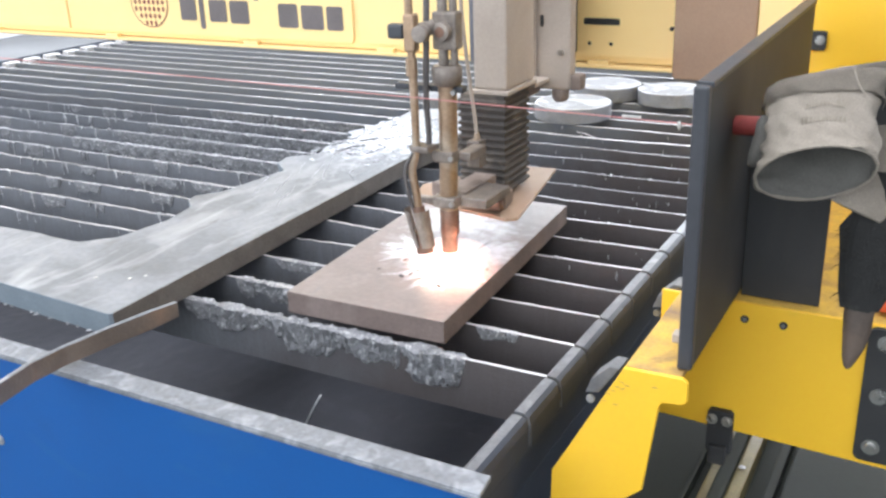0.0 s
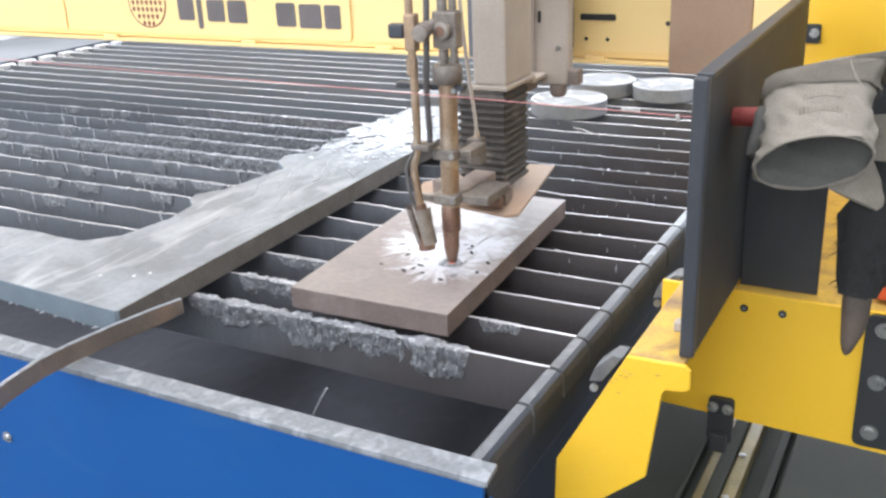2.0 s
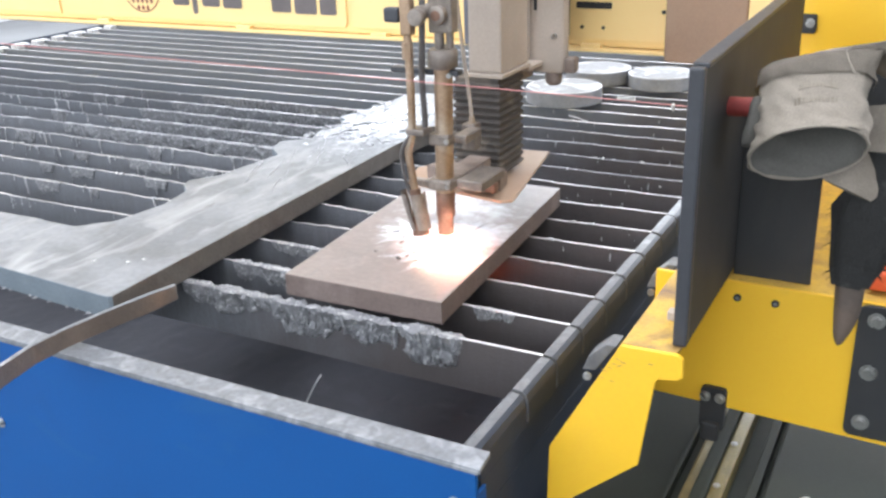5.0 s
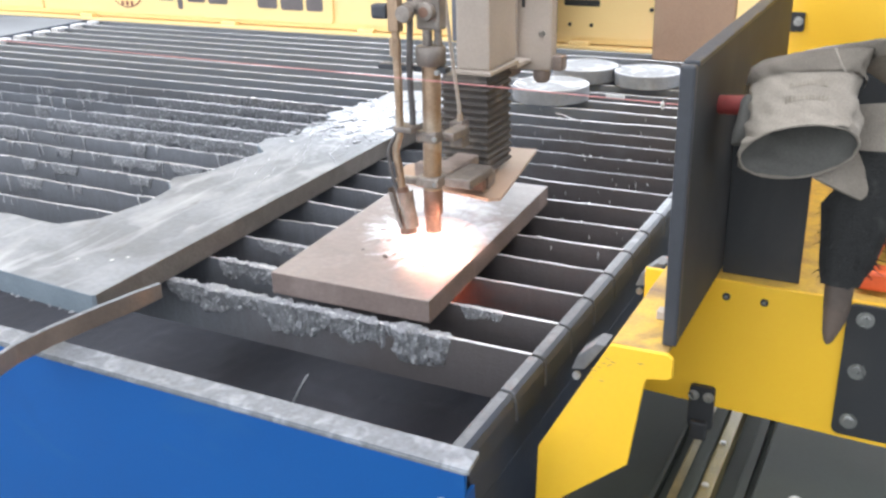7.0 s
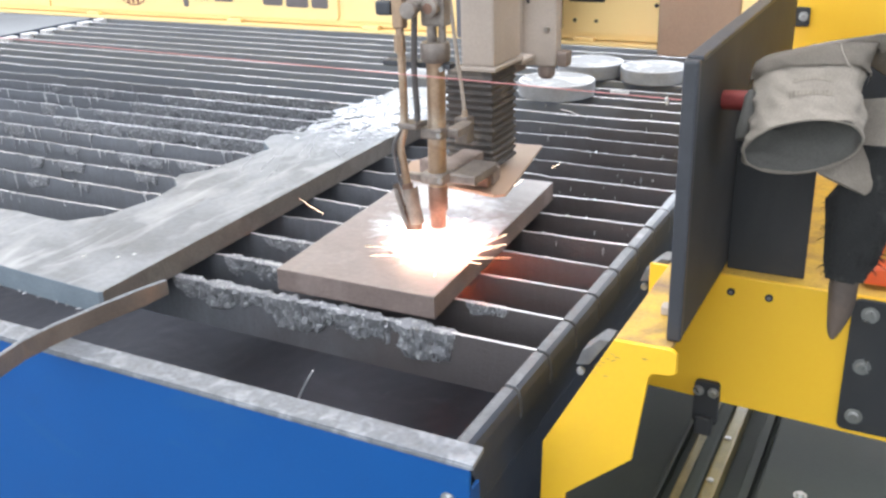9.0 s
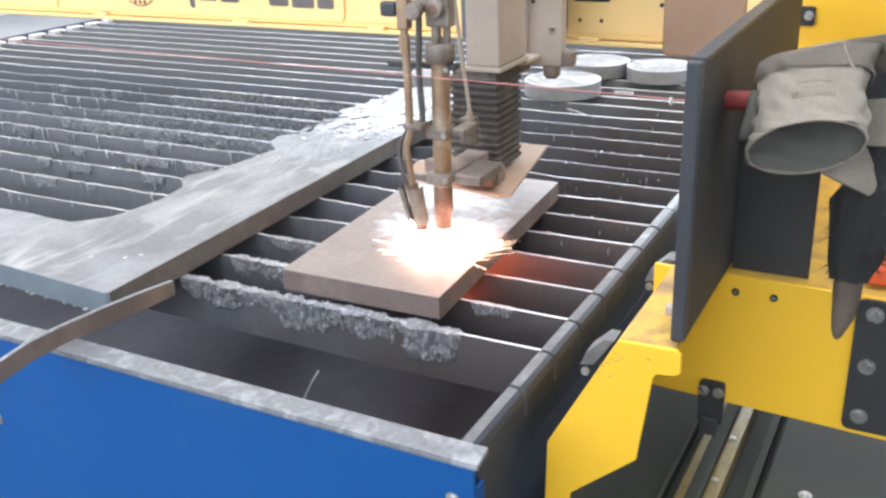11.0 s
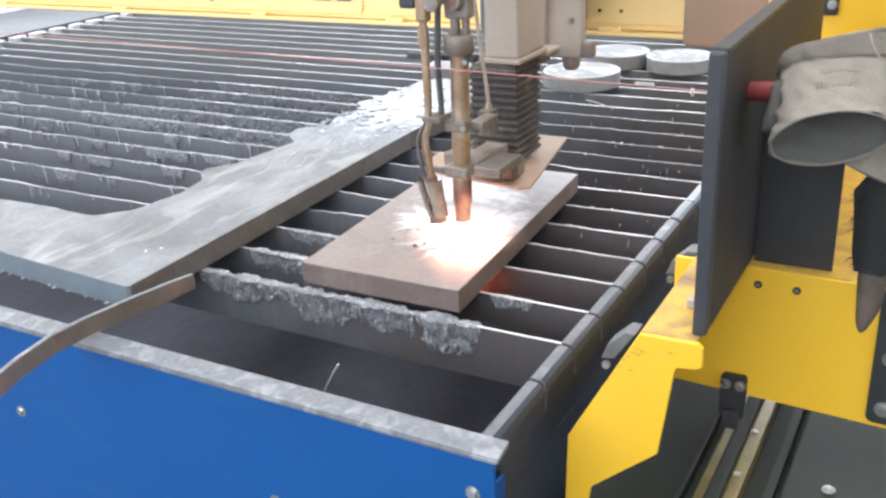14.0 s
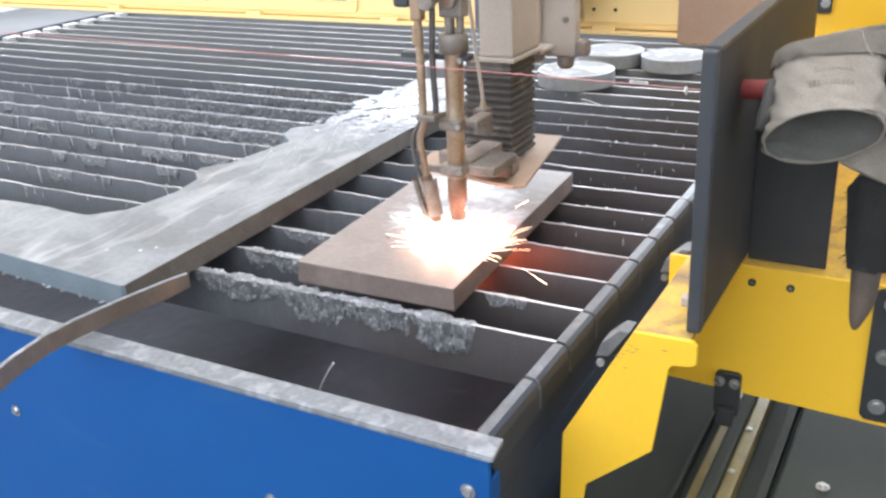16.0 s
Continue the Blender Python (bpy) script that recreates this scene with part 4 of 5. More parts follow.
def torch_lifter():
    t = thing("torch_lifter", "dust-covered motorised torch lifter with ribbed bellows and base shield", "torch lifter", at=(-0.66, 1.5, 0.86))
    part("housing", box(-0.688, -0.628, 1.42, 1.530, 1.044, 1.62, 0.004), M_DUST, t, "dust-brown square housing")
    part("housing_foot", box(-0.692, -0.624, 1.415, 1.535, 1.036, 1.0435, 0.002), M_DUST, t)
    part("flat_cable", box(-0.7055, -0.6895, 1.440, 1.448, 1.085, 1.62, 0.003), M_SLATE, t, "blue-grey flat cable behind the housing")
    part("slide_bracket", prism(rounded(-0.676, -0.590, 1.012, 1.62, 0.008), "y", 1.60, 1.628, 0.004), M_DUST, t, "dust-brown slide bracket on the beam")
    part("slide_rail", box(-0.6585, -0.6535, 1.592, 1.599, 1.035, 1.62, 0.002), M_DUST, t, "dusty slide rail")
    part("slide_slot", prism(rounded(-0.6465, -0.6405, 1.122, 1.142, 0.002), "y", 1.5985, 1.5998), M_BLACK, t)
    part("slide_shelf", box(-0.690, -0.628, 1.5355, 1.599, 1.026, 1.034, 0.002), M_DUST, t)
    part("shelf_under", box(-0.686, -0.646, 1.545, 1.599, 1.006, 1.0255, 0.004), M_GRIME_SHADE, t, "grimy casting under the shelf, its shade in the colour")
    part("slide_nut", lathe([(0.010, 0.989), (0.0150, 0.994), (0.0160, 1.007), (0.0130, 1.0118)], (-0.613, 1.614), 20), M_GRIME_SHADE, t, "round grimy nut", smooth=True)
    part("slide_stop", box(-0.5895, -0.570, 1.600, 1.628, 1.013, 1.040, 0.004), M_GRIME_SHADE, t)
    part("slide_back", box(-0.70, -0.645, 1.629, 1.777, 1.05, 1.62, 0.003), M_GREYBLK, t)
    part("slide_screw", rod((-0.607, 1.594, 1.078), (-0.607, 1.60, 1.078), 0.005, seg=12), M_BOLT, t)
    core = part("bellows", box(-0.714, -0.632, 1.418, 1.508, 0.868, 1.0355, 0.002), M_BELLOWS, t, "dark ribbed rubber bellows")
    for i in range(13):
        z = 0.871 + 0.0124 * i
        g = 0.0012 * wob(i * 1.7, 3.0)
        part("rib", box(-0.718 + g, -0.6280 + g, 1.4135, 1.513, z, z + 0.0078, 0.0028, seg=1), M_BELLOWS, core)
    base = prism([(-0.775, 1.352), (-0.585, 1.318), (-0.569, 1.330), (-0.576, 1.372), (-0.619, 1.611), (-0.70, 1.60), (-0.80, 1.43)], "z", 0.858, 0.863, 0.001)
    part("base_shield", base, M_BROWN, t, "flat dust-brown shield plate")
    part("clamp_block", prism([(-0.75, 1.375), (-0.655, 1.345), (-0.603, 1.357), (-0.608, 1.395), (-0.640, 1.410), (-0.74, 1.410)], "z", 0.8632, 0.889, 0.004), M_GRIME_SHADE, t)
    part("clamp_foot", box(-0.632, -0.603, 1.336, 1.350, 0.866, 0.883, 0.003), M_COPPER, t, "rust-brown lug")
    return t


def cutting_torch():
    x, y = -0.652, 1.262
    t = thing("cutting_torch", "long brass oxy-fuel cutting torch with holder clamps and hoses", "cutting torch", at=(x, y, 0.79))
    part("nozzle", lathe([(0.005, 0.7925), (0.0075, 0.7955), (0.0102, 0.808), (0.0110, 0.810), (0.0112, 0.816), (0.0125, 0.817), (0.0128, 0.842), (0.0135, 0.846)], (x - 0.004, y)), M_COPPER, t, "heat-stained copper nozzle", smooth=True)
    part("nozzle_tip", lathe([(0.0030, 0.7912), (0.0046, 0.7921), (0.0046, 0.7925)], (x - 0.004, y), 16), G_EMBER, t, "red-hot tip", smooth=True)
    part("head_nut", lathe([(0.0135, 0.8465), (0.0152, 0.849), (0.0152, 0.885), (0.0140, 0.888)], (x - 0.003, y)), M_COPPER, t, smooth=True)
    part("barrel", rod((x - 0.003, y, 0.888), (x + 0.001, y, 1.083), 0.0142, seg=28), M_TORCH, t, "long brass barrel", smooth=True)
    part("collar", lathe([(0.020, 1.083), (0.0225, 1.086), (0.0225, 1.108), (0.020, 1.112)], (x + 0.001, y)), M_FITTING, t, "grimy collar", smooth=True)
    part("inlet_pipe", rod((x - 0.004, y, 1.112), (x - 0.004, y, 1.32), 0.0075, seg=18), M_FITTING, t, smooth=True)
    part("inlet_pipe", rod((x + 0.011, y + 0.005, 1.112), (x + 0.011, y + 0.005, 1.32), 0.0060, seg=16), M_FITTING, t, smooth=True)
    knob = part("valve_knob", rod((x + 0.004, y - 0.024, 1.163), (x + 0.004, y - 0.010, 1.163), 0.0135, 0.0135, 20, bevel=0.002), M_FITTING, t, "round grimy valve knob", smooth=True)
    part("knob_cap", rod((x + 0.004, y - 0.0255, 1.163), (x + 0.004, y - 0.0243, 1.163), 0.0075, seg=16), M_COPPER, knob)
    part("valve_body", box(x - 0.017, x + 0.022, y - 0.010, y + 0.014, 1.135, 1.19, 0.004), M_FITTING, t)
    # holder clamps
    for z, r in ((0.902, 0.021), (0.974, 0.019)):
        c = part("clamp", box(x - 0.003 - r, x - 0.003 + r * 0.9, y - r * 0.85, y + r * 0.85, z - 0.009, z + 0.009, 0.004), M_FITTING, t, "grimy clamp block")
        part("clamp_screw", rod((x + 0.012, y - r * 0.85 - 0.004, z), (x + 0.012, y - r * 0.85, z), 0.004, seg=10), M_BOLT, c)
    part("holder_arm", box(x + 0.012, x + 0.034, y + 0.004, y + 0.060, 0.966, 0.980, 0.003), M_FITTING, t)
    part("holder_arm", box(x + 0.014, x + 0.06, y + 0.004, y + 0.09, 0.892, 0.908, 0.003), M_FITTING, t)
    part("clamp_plate", box(x - 0.02, x + 0.018, y + 0.015, y + 0.125, 0.8965, 0.912, 0.002), M_GRIME_SHADE, t)
    part("side_arm", box(x - 0.055, x - 0.022, y - 0.008, y + 0.004, 0.893, 0.905, 0.003), M_FITTING, t)
    part("bracket_bar", box(x - 0.088, x + 0.028, y - 0.006, y + 0.012, 1.072, 1.081, 0.002), M_GREYBLK, t, "flat bracket bar")
    for dx in (-0.03, 0.015):
        part("bracket_screw", rod((x + dx, y - 0.011, 1.0735), (x + dx, y - 0.006, 1.0735), 0.004, seg=10), M_BOLT, t)
    # the igniter beside it
    bx, by = -0.690, 1.227
    part("igniter_pipe", tube([(bx - 0.003, by, 1.32), (bx - 0.002, by, 1.20), (bx + 0.001, by, 1.08), (bx + 0.000, by, 0.99), (bx - 0.008, by, 0.955), (bx - 0.003, by, 0.92), (bx + 0.004, by, 0.862)], 0.0062, 12), M_TORCH, t, "thin copper-brown gas pipe", smooth=True)
    part("igniter_hose", tube([(bx + 0.022, by + 0.02, 1.32), (bx + 0.014, by + 0.02, 1.15), (bx + 0.010, by + 0.02, 1.07), (bx + 0.015, by + 0.015, 1.00), (bx + 0.010, by + 0.01, 0.985)], 0.0048, 10), M_HOSE, t, "dark hose", smooth=True)
    part("igniter_cable", tube([(bx - 0.002, by - 0.004, 0.985), (bx - 0.017, by - 0.006, 0.955), (bx - 0.013, by - 0.006, 0.915), (bx - 0.004, by - 0.004, 0.888)], 0.0030, 8), M_HOSE, t, smooth=True)
    n = part("igniter_burner", rod((bx + 0.006, by, 0.857), (bx + 0.011, by - 0.004, 0.824), 0.0118, 0.0135, 20, bevel=0.002), M_COPPER, t, "copper burner head", smooth=True)
    part("burner_ring", rod((bx + 0.005, by, 0.862), (bx + 0.006, by, 0.857), 0.0125, seg=20), M_TORCH, n, smooth=True)
    part("igniter_neck", rod((bx + 0.000, by, 0.898), (bx + 0.005, by, 0.862), 0.009, 0.0095, 16), M_COPPER, t, smooth=True)
    # its split wind guard
    for a0, a1 in ((150, 265), (-75, 25)):
        bm = bmesh.new()
        rows = []
        for j, (z, r, ox) in enumerate(((0.893, 0.0185, -0.004), (0.862, 0.0165, 0.002), (0.835, 0.0155, 0.009))):
            out = [bm.verts.new((bx + ox + (r + d) * math.cos(radians(a0 + (a1 - a0) * i / 6)), by + (r + d) * math.sin(radians(a0 + (a1 - a0) * i / 6)), z)) for d in (0, 0.001) for i in range(7)]
            rows.append(out)
        for lo, hi in zip(rows, rows[1:]):
            for o in (0, 7):
                for i in range(6):
                    bm.faces.new((lo[o + i], lo[o + i + 1], hi[o + i + 1], hi[o + i]))
            for i in (0, 6):
                bm.faces.new((lo[i], lo[i + 7], hi[i + 7], hi[i]))
        bmesh.ops.recalc_face_normals(bm, faces=bm.faces)
        part("wind_guard", bm, M_FITTING, t, "thin sheet wind guard", smooth=True)
    part("igniter_clip", box(bx - 0.008, bx + 0.024, by - 0.007, by + 0.024, 0.985, 0.995, 0.003), M_FITTING, t)
    part("igniter_valve", box(bx - 0.008, bx + 0.010, by - 0.009, by + 0.009, 1.135, 1.19, 0.004), M_TORCH, t)
    part("cross_valve", rod((bx + 0.012, by + 0.004, 1.165), (x - 0.017, by + 0.03, 1.168), 0.011, seg=16), M_FITTING, t, smooth=True)
    part("cross_knob", rod((bx + 0.022, by - 0.016, 1.163), (bx + 0.022, by - 0.001, 1.163), 0.0125, seg=18, bevel=0.002), M_FITTING, t, smooth=True)
    part("valve_handle", box(bx - 0.036, bx - 0.010, by - 0.008, by + 0.008, 1.153, 1.175, 0.005), M_GREYBLK, t, "dark valve handle")
    part("pipe_joint", rod((bx - 0.001, by, 1.10), (bx - 0.001, by, 1.125), 0.0085, seg=6), M_TORCH, t)
    # height sensor with its cable
    s = part("height_sensor", box(-0.656, -0.632, 1.325, 1.350, 0.938, 0.981, 0.003), M_FITTING, t, "small grey sensor box")
    part("sensor_gland", rod((-0.643, 1.338, 0.981), (-0.643, 1.338, 0.992), 0.0055, 0.004, 12), M_TORCH, s)
    part("sensor_cable", tube([(-0.643, 1.338, 0.99), (-0.645, 1.336, 1.02), (-0.655, 1.335, 1.10), (-0.664, 1.335, 1.20), (-0.664, 1.335, 1.32)], 0.0030, 8), M_DUST, s, smooth=True)
    return t


# ---- the carriage at the table's side ----
def carriage():
    t = thing("gantry_carriage", "yellow painted gantry carriage with folded plates and black brackets", "carriage", at=(-0.15, 1.2, 0.56))
    gus = [(-0.351, 0.56), (-0.3465, 0.696), (-0.262, 0.8535), (-0.196, 0.855), (-0.1905, 0.850), (-0.1900, 0.828), (-0.195, 0.8235), (-0.201, 0.8225), (-0.217, 0.8205), (-0.2205, 0.814), (-0.2355, 0.701), (-0.316, 0.629), (-0.326, 0.56)]
    part("end_gusset", prism(gus, "y", 0.938, 0.944, 0.0008), M_YELLOW, t, "bright yellow cut end plate")
    rnd = random.Random(4)
    for x, z in ((-0.279, 0.818), (-0.274, 0.823), (-0.268, 0.829), (-0.262, 0.828), (-0.258, 0.833), (-0.264, 0.836), (-0.226, 0.838), (-0.284, 0.808), (-0.270, 0.806)):
        a = rnd.uniform(-0.5, 0.5)
        mark = [(x + d * math.cos(a) - q * math.sin(a) + 0.0006 * rnd.random(), z + d * math.sin(a) + q * math.cos(a)) for d, q in ((-0.004, -0.0002), (-0.001, -0.0012), (0.004, 0.0), (0.001, 0.0009))]
        part("scuff", prism(mark, "y", 0.9374, 0.9379), M_DIRTY, t)
    part("top_flange", box(-0.262, -0.199, 0.9443, 1.72, 0.8485, 0.8545, 0.001), M_DIRTY, t, "scratched dirty yellow top flange")
    side = prism([(-0.3465, 0.694), (-0.3465, 0.689), (-0.259, 0.846), (-0.262, 0.853)], "y", 0.9443, 1.72)
    part("sloping_side", side, M_DIRTY, t)
    part("cross_wall", prism([(-0.29, 0.662), (-0.005, 0.6535), (0.35, 0.643), (0.35, 0.848), (-0.1988, 0.848), (-0.29, 0.848)], "y", 1.18, 1.186, 0.0008), M_YELLOW, t, "yellow cross wall with bolt holes")
    for x in (-0.181, -0.133):
        h = part("bolt_hole", rod((x, 1.1785, 0.826), (x, 1.1802, 0.826), 0.0052, seg=14), M_BLACK, t)
        part("thread_end", rod((x, 1.1778, 0.8257), (x, 1.1786, 0.8257), 0.0026, seg=10), M_RIM, h)
    part("deck", box(-0.1985, 0.35, 1.1863, 1.70, 0.8425, 0.8480), M_DIRTY, t, "dirty yellow deck plate")
    part("upright_panel", box(-0.218, 0.5, 1.70, 1.706, 0.8535, 1.62, 0.001), M_YELLOW, t, "yellow upright panel")
    # black bolted cover plate
    c = part("bolt_plate", prism(rounded(-0.034, 0.30, 0.662, 0.846, 0.010), "y", 1.1735, 1.1797, 0.001), M_BLACK, t, "black bolted cover plate")
    for x, z in ((-0.0145, 0.684), (-0.0135, 0.756), (-0.0125, 0.828)):
        bolt((x, 1.1735, z), (0, -1, 0), 0.0068, c, "domed zinc bolt")
    # the black wiper bracket
    w = part("wiper_bracket", prism(rounded(-0.217, -0.183, 0.625, 0.690, 0.006), "y", 1.1705, 1.1797, 0.001), M_BLACK, t, "black wiper bracket")
    part("wiper_foot", box(-0.212, -0.188, 1.1600, 1.1704, 0.612, 0.640, 0.004), M_BLACK, w)
    for x in (-0.2105, -0.1905):
        bolt((x, 1.1705, 0.676), (0, -1, 0), 0.0048, w)
    # grey clips on the sloping side
    for y in (0.955, 1.215):
        k = part("edge_clip", prism([(-0.312, 0.803), (-0.305, 0.822), (-0.284, 0.842), (-0.272, 0.842), (-0.296, 0.806)], "y", y, y + 0.03, 0.001), M_RAIL, t, "grey steel clip")
        part("clip_screw", rod((-0.305, y - 0.004, 0.797), (-0.305, y, 0.797), 0.005, seg=10), M_BOLT, k)
    part("flange_lug", box(-0.232, -0.214, 1.02, 1.035, 0.8545, 0.866, 0.002), M_DUST, t)
    return t


def track():
    t = thing("side_track", "dark oily rail track with worn yellow flanks beside the table", "rail track", at=(-0.1, 1.6, 0.0))
    part("track_beam", box(-0.36, 0.6, 0.2, 3.9, 0.02, 0.560, 0.003), M_GREEN, t, "dark green beam")
    part("track_step", box(-0.112, 0.6, 0.2, 3.9, 0.5605, 0.590, 0.003), M_GREEN, t)
    part("rail", box(-0.1975, -0.1785, 0.2, 3.9, 0.5605, 0.598, 0.004), M_GREEN, t, "dark oiled rail")
    part("rail_flank", box(-0.2110, -0.1980, 0.2, 3.9, 0.5605, 0.590, 0.003), M_WAY, t, "worn yellow flank")
    part("rail_flank", box(-0.1780, -0.1595, 0.2, 3.9, 0.5605, 0.591, 0.003), M_WAY, t, "worn yellow flank")
    part("kerb_strip", box(-0.235, -0.228, 0.2, 3.9, 0.5605, 0.580, 0.002), M_GREEN, t)
    part("kerb_strip", box(-0.135, -0.122, 0.2, 3.9, 0.5605, 0.578, 0.002), M_GREEN, t)
    for y in (0.876, 0.984, 1.092, 1.200):
        bolt((-0.171, y, 0.591), (0, 0, 1), 0.0030, t)
    bolt((-0.060, 1.108, 0.590), (0, 0, 1), 0.0055, t)
    return t


def shield():
    t = thing("spatter_shield", "upright dark steel spatter shield plate standing on the carriage", "shield plate", at=(-0.2, 1.2, 0.855))
    part("plate", prism([(0.972, 0.8555), (1.605, 0.8555), (1.605, 1.172), (0.972, 1.164)], "x", -0.2065, -0.1935, 0.0015), M_BLACK, t, "black plate")
    part("near_edge", box(-0.2085, -0.1925, 0.957, 0.9715, 0.8555, 1.168, 0.003), M_GREYBLK, t, "blue-grey rubbed edge strip")
    part("top_edge", prism([(0.972, 1.1645), (1.605, 1.1725), (1.605, 1.1785), (0.972, 1.1705)], "x", -0.2085, -0.1915, 0.0015), M_GREYBLK, t, "blue-grey rubbed edge strip")
    part("return_plate", box(-0.1932, -0.097, 1.204, 1.210, 0.8485, 1.08, 0.001), M_BLACK, t, "black return plate")
    b = part("angle_bracket", prism(rounded(-0.2190, -0.1840, 1.087, 1.118, 0.004), "y", 1.690, 1.6995, 0.001), M_BLACK, t, "small black angle bracket")
    bolt((-0.1935, 1.690, 1.104), (0, -1, 0), 0.005, b)
    return t


def red_peg():
    t = thing("red_peg", "short red rubber sleeve on a peg fixed to the black shield", "peg", at=(-0.19, 1.09, 1.1))
    part("sleeve", rod((-0.1935, 1.09, 1.100), (-0.13, 1.085, 1.104), 0.0110, seg=20, bevel=0.002), M_RED, t, smooth=True)
    part("collar", rod((-0.165, 1.088, 1.094), (-0.15, 1.087, 1.096), 0.0175, seg=16), M_GREEN, t)
    return t


def canvas_glove():
    """A gauntlet pushed over the peg, its wide cuff open towards the front."""
    t = thing("work_glove", "soiled pale canvas work glove with wide open cuff", "glove", at=(-0.1, 1.08, 1.1))

    def crease(p):
        return 0.08 * wob(p.x * 28, p.y * 28, p.z * 40) + 0.09 * wob(p.x * 40 + p.z * 60, p.y * 50, p.z * 105) + 0.03 * wob(p.x * 160, p.y * 160, p.z * 160)

    def skin(rings, mat, name, label="", m=64, closed=False):
        bm = bmesh.new()
        vs = []
        fine = []
        for a, b in zip(rings, rings[1:]):
            fine += [[Vector(p).lerp(Vector(q), s / 5) for p, q in zip(a, b)] for s in range(5)]
        for c, u, v in fine + [[Vector(q) for q in rings[-1]]]:
            row = []
            for j in range(m):
                a = 2 * math.pi * j / m
                p = c + u * math.cos(a) + v * math.sin(a)
                p += (p - c) * crease(p)
                row.append(bm.verts.new(p))
            vs.append(row)
        for lo, hi in zip(vs, vs[1:]):
            for j in range(m):
                bm.faces.new((lo[j], lo[(j + 1) % m], hi[(j + 1) % m], hi[j]))
        if closed:
            bm.faces.new(vs[-1])
        bmesh.ops.recalc_face_normals(bm, faces=bm.faces)
        return part(name, bm, mat, t, label, smooth=True)

    # cuff: from its open mouth back and up to the folded palm
    cuff = [((-0.098, 1.036, 1.069), (0.0585, 0.004, 0.0115), (0.004, -0.030, 0.0375)),
            ((-0.099, 1.046, 1.080), (0.0580, 0.004, 0.0100), (0.004, -0.028, 0.0345)),
            ((-0.101, 1.060, 1.100), (0.0570, 0.002, 0.0070), (0.004, -0.026, 0.0300)),
            ((-0.104, 1.076, 1.120), (0.0545, 0.000, 0.0065), (0.004, -0.024, 0.0270)),
            ((-0.106, 1.092, 1.138), (0.0560, 0.000, 0.0080), (0.003, -0.020, 0.0220)),
            ((-0.102, 1.106, 1.150), (0.0580, 0.000, 0.0100), (0.003, -0.012, 0.0150)),
            ((-0.098, 1.116, 1.157), (0.0560, 0.000, 0.0110), (0.002, -0.006, 0.0070))]
    skin(cuff, M_GLOVE, "cuff", "stiff canvas cuff with faded print", closed=True)
    inner = [((c[0], c[1] + 0.0005, c[2]), [q * 0.965 for q in u], [q * 0.945 for q in v]) for c, u, v in cuff[:6]]
    inner[4] = (inner[4][0], [q * 0.8 for q in inner[4][1]], [q * 0.6 for q in inner[4][2]])
    inner[5] = (inner[5][0], [q * 0.5 for q in inner[5][1]], [q * 0.15 for q in inner[5][2]])
    skin(inner, M_GLOVE_IN, "lining", "grey inside of the cuff", closed=True)
    hem = []
    c, u, v = (Vector(q) for q in cuff[0])
    for j in range(41):
        a = 2 * math.pi * j / 40
        hem.append(c + (u * math.cos(a) + v * math.sin(a)) * (0.985 + 0.02 * wob(math.cos(a) * 3, math.sin(a) * 3, 1)))
    part("hem", tube(hem, 0.0014, 6, steps=2), M_GLOVE, t, smooth=True)
    # the sewn band that overlaps the cuff, with its hem and its side seam
    def at(q, a, out):
        i, f = int(q), q - int(q)
        c, u, v = (Vector(cuff[i][n]).lerp(Vector(cuff[i + 1][n]), f) for n in range(3))
        p = c + u * math.cos(a) + v * math.sin(a)
        return p + (p - c) * (crease(p) + out)

    bm = bmesh.new()
    grid = []
    for r in range(9):
        row = []
        for j in range(41):
            a = radians(-8 + 196 * j / 40)
            low = 3.35 + 0.16 * math.sin(3.1 * a) + 0.10 * wob(a * 5, 2.0)
            row.append(bm.verts.new(at(low + (5.7 - low) * r / 8, a, 0.075 - 0.004 * r)))
        grid.append(row)
    for lo, hi in zip(grid, grid[1:]):
        for j in range(40):
            bm.faces.new((lo[j], lo[j + 1], hi[j + 1], hi[j]))
    bmesh.ops.solidify(bm, geom=bm.faces[:], thickness=0.0018)
    bmesh.ops.recalc_face_normals(bm, faces=bm.faces)
    part("sewn_band", bm, M_GLOVE, t, "overlapping sewn canvas band", smooth=True)
    part("side_seam", tube([at(3.2 + 0.3 * j, radians(50 + 3 * j), 0.083) for j in range(8)], 0.0008, 6, steps=3), M_GLOVE, t, smooth=True)
    # the gathered palm behind, and the flap that hangs below
    palm = [((-0.098, 1.112, 1.150), (0.056, 0.004, 0.010), (0, -0.008, 0.014)), ((-0.070, 1.120, 1.160), (0.052, 0.0, 0.008), (0, -0.014, 0.012)), ((-0.030, 1.13, 1.158), (0.035, 0.0, 0.0), (0.006, -0.024, 0.022)), ((0.0, 1.14, 1.13), (0.020, 0, -0.01), (0.008, -0.022, 0.025)), ((0.01, 1.14, 1.10), (0.012, 0, -0.005), (0.004, -0.014, 0.012))]
    skin(palm, M_GLOVE, "palm", "gathered canvas palm", closed=True)
    flap = [((-0.055, 1.118, 1.095), (0.060, 0.0, 0.012), (0.0, -0.010, 0.012)), ((-0.055, 1.112, 1.060), (0.058, 0.0, 0.010), (0.0, -0.008, 0.008)), ((-0.064, 1.094, 1.036), (0.050, 0.0, -0.010), (0.0, -0.005, 0.004)), ((-0.058, 1.084, 1.018), (0.026, 0.0, -0.010), (0.0, -0.002, 0.002))]
    skin(flap, M_GLOVE, "back_flap", "hanging canvas back", closed=True)
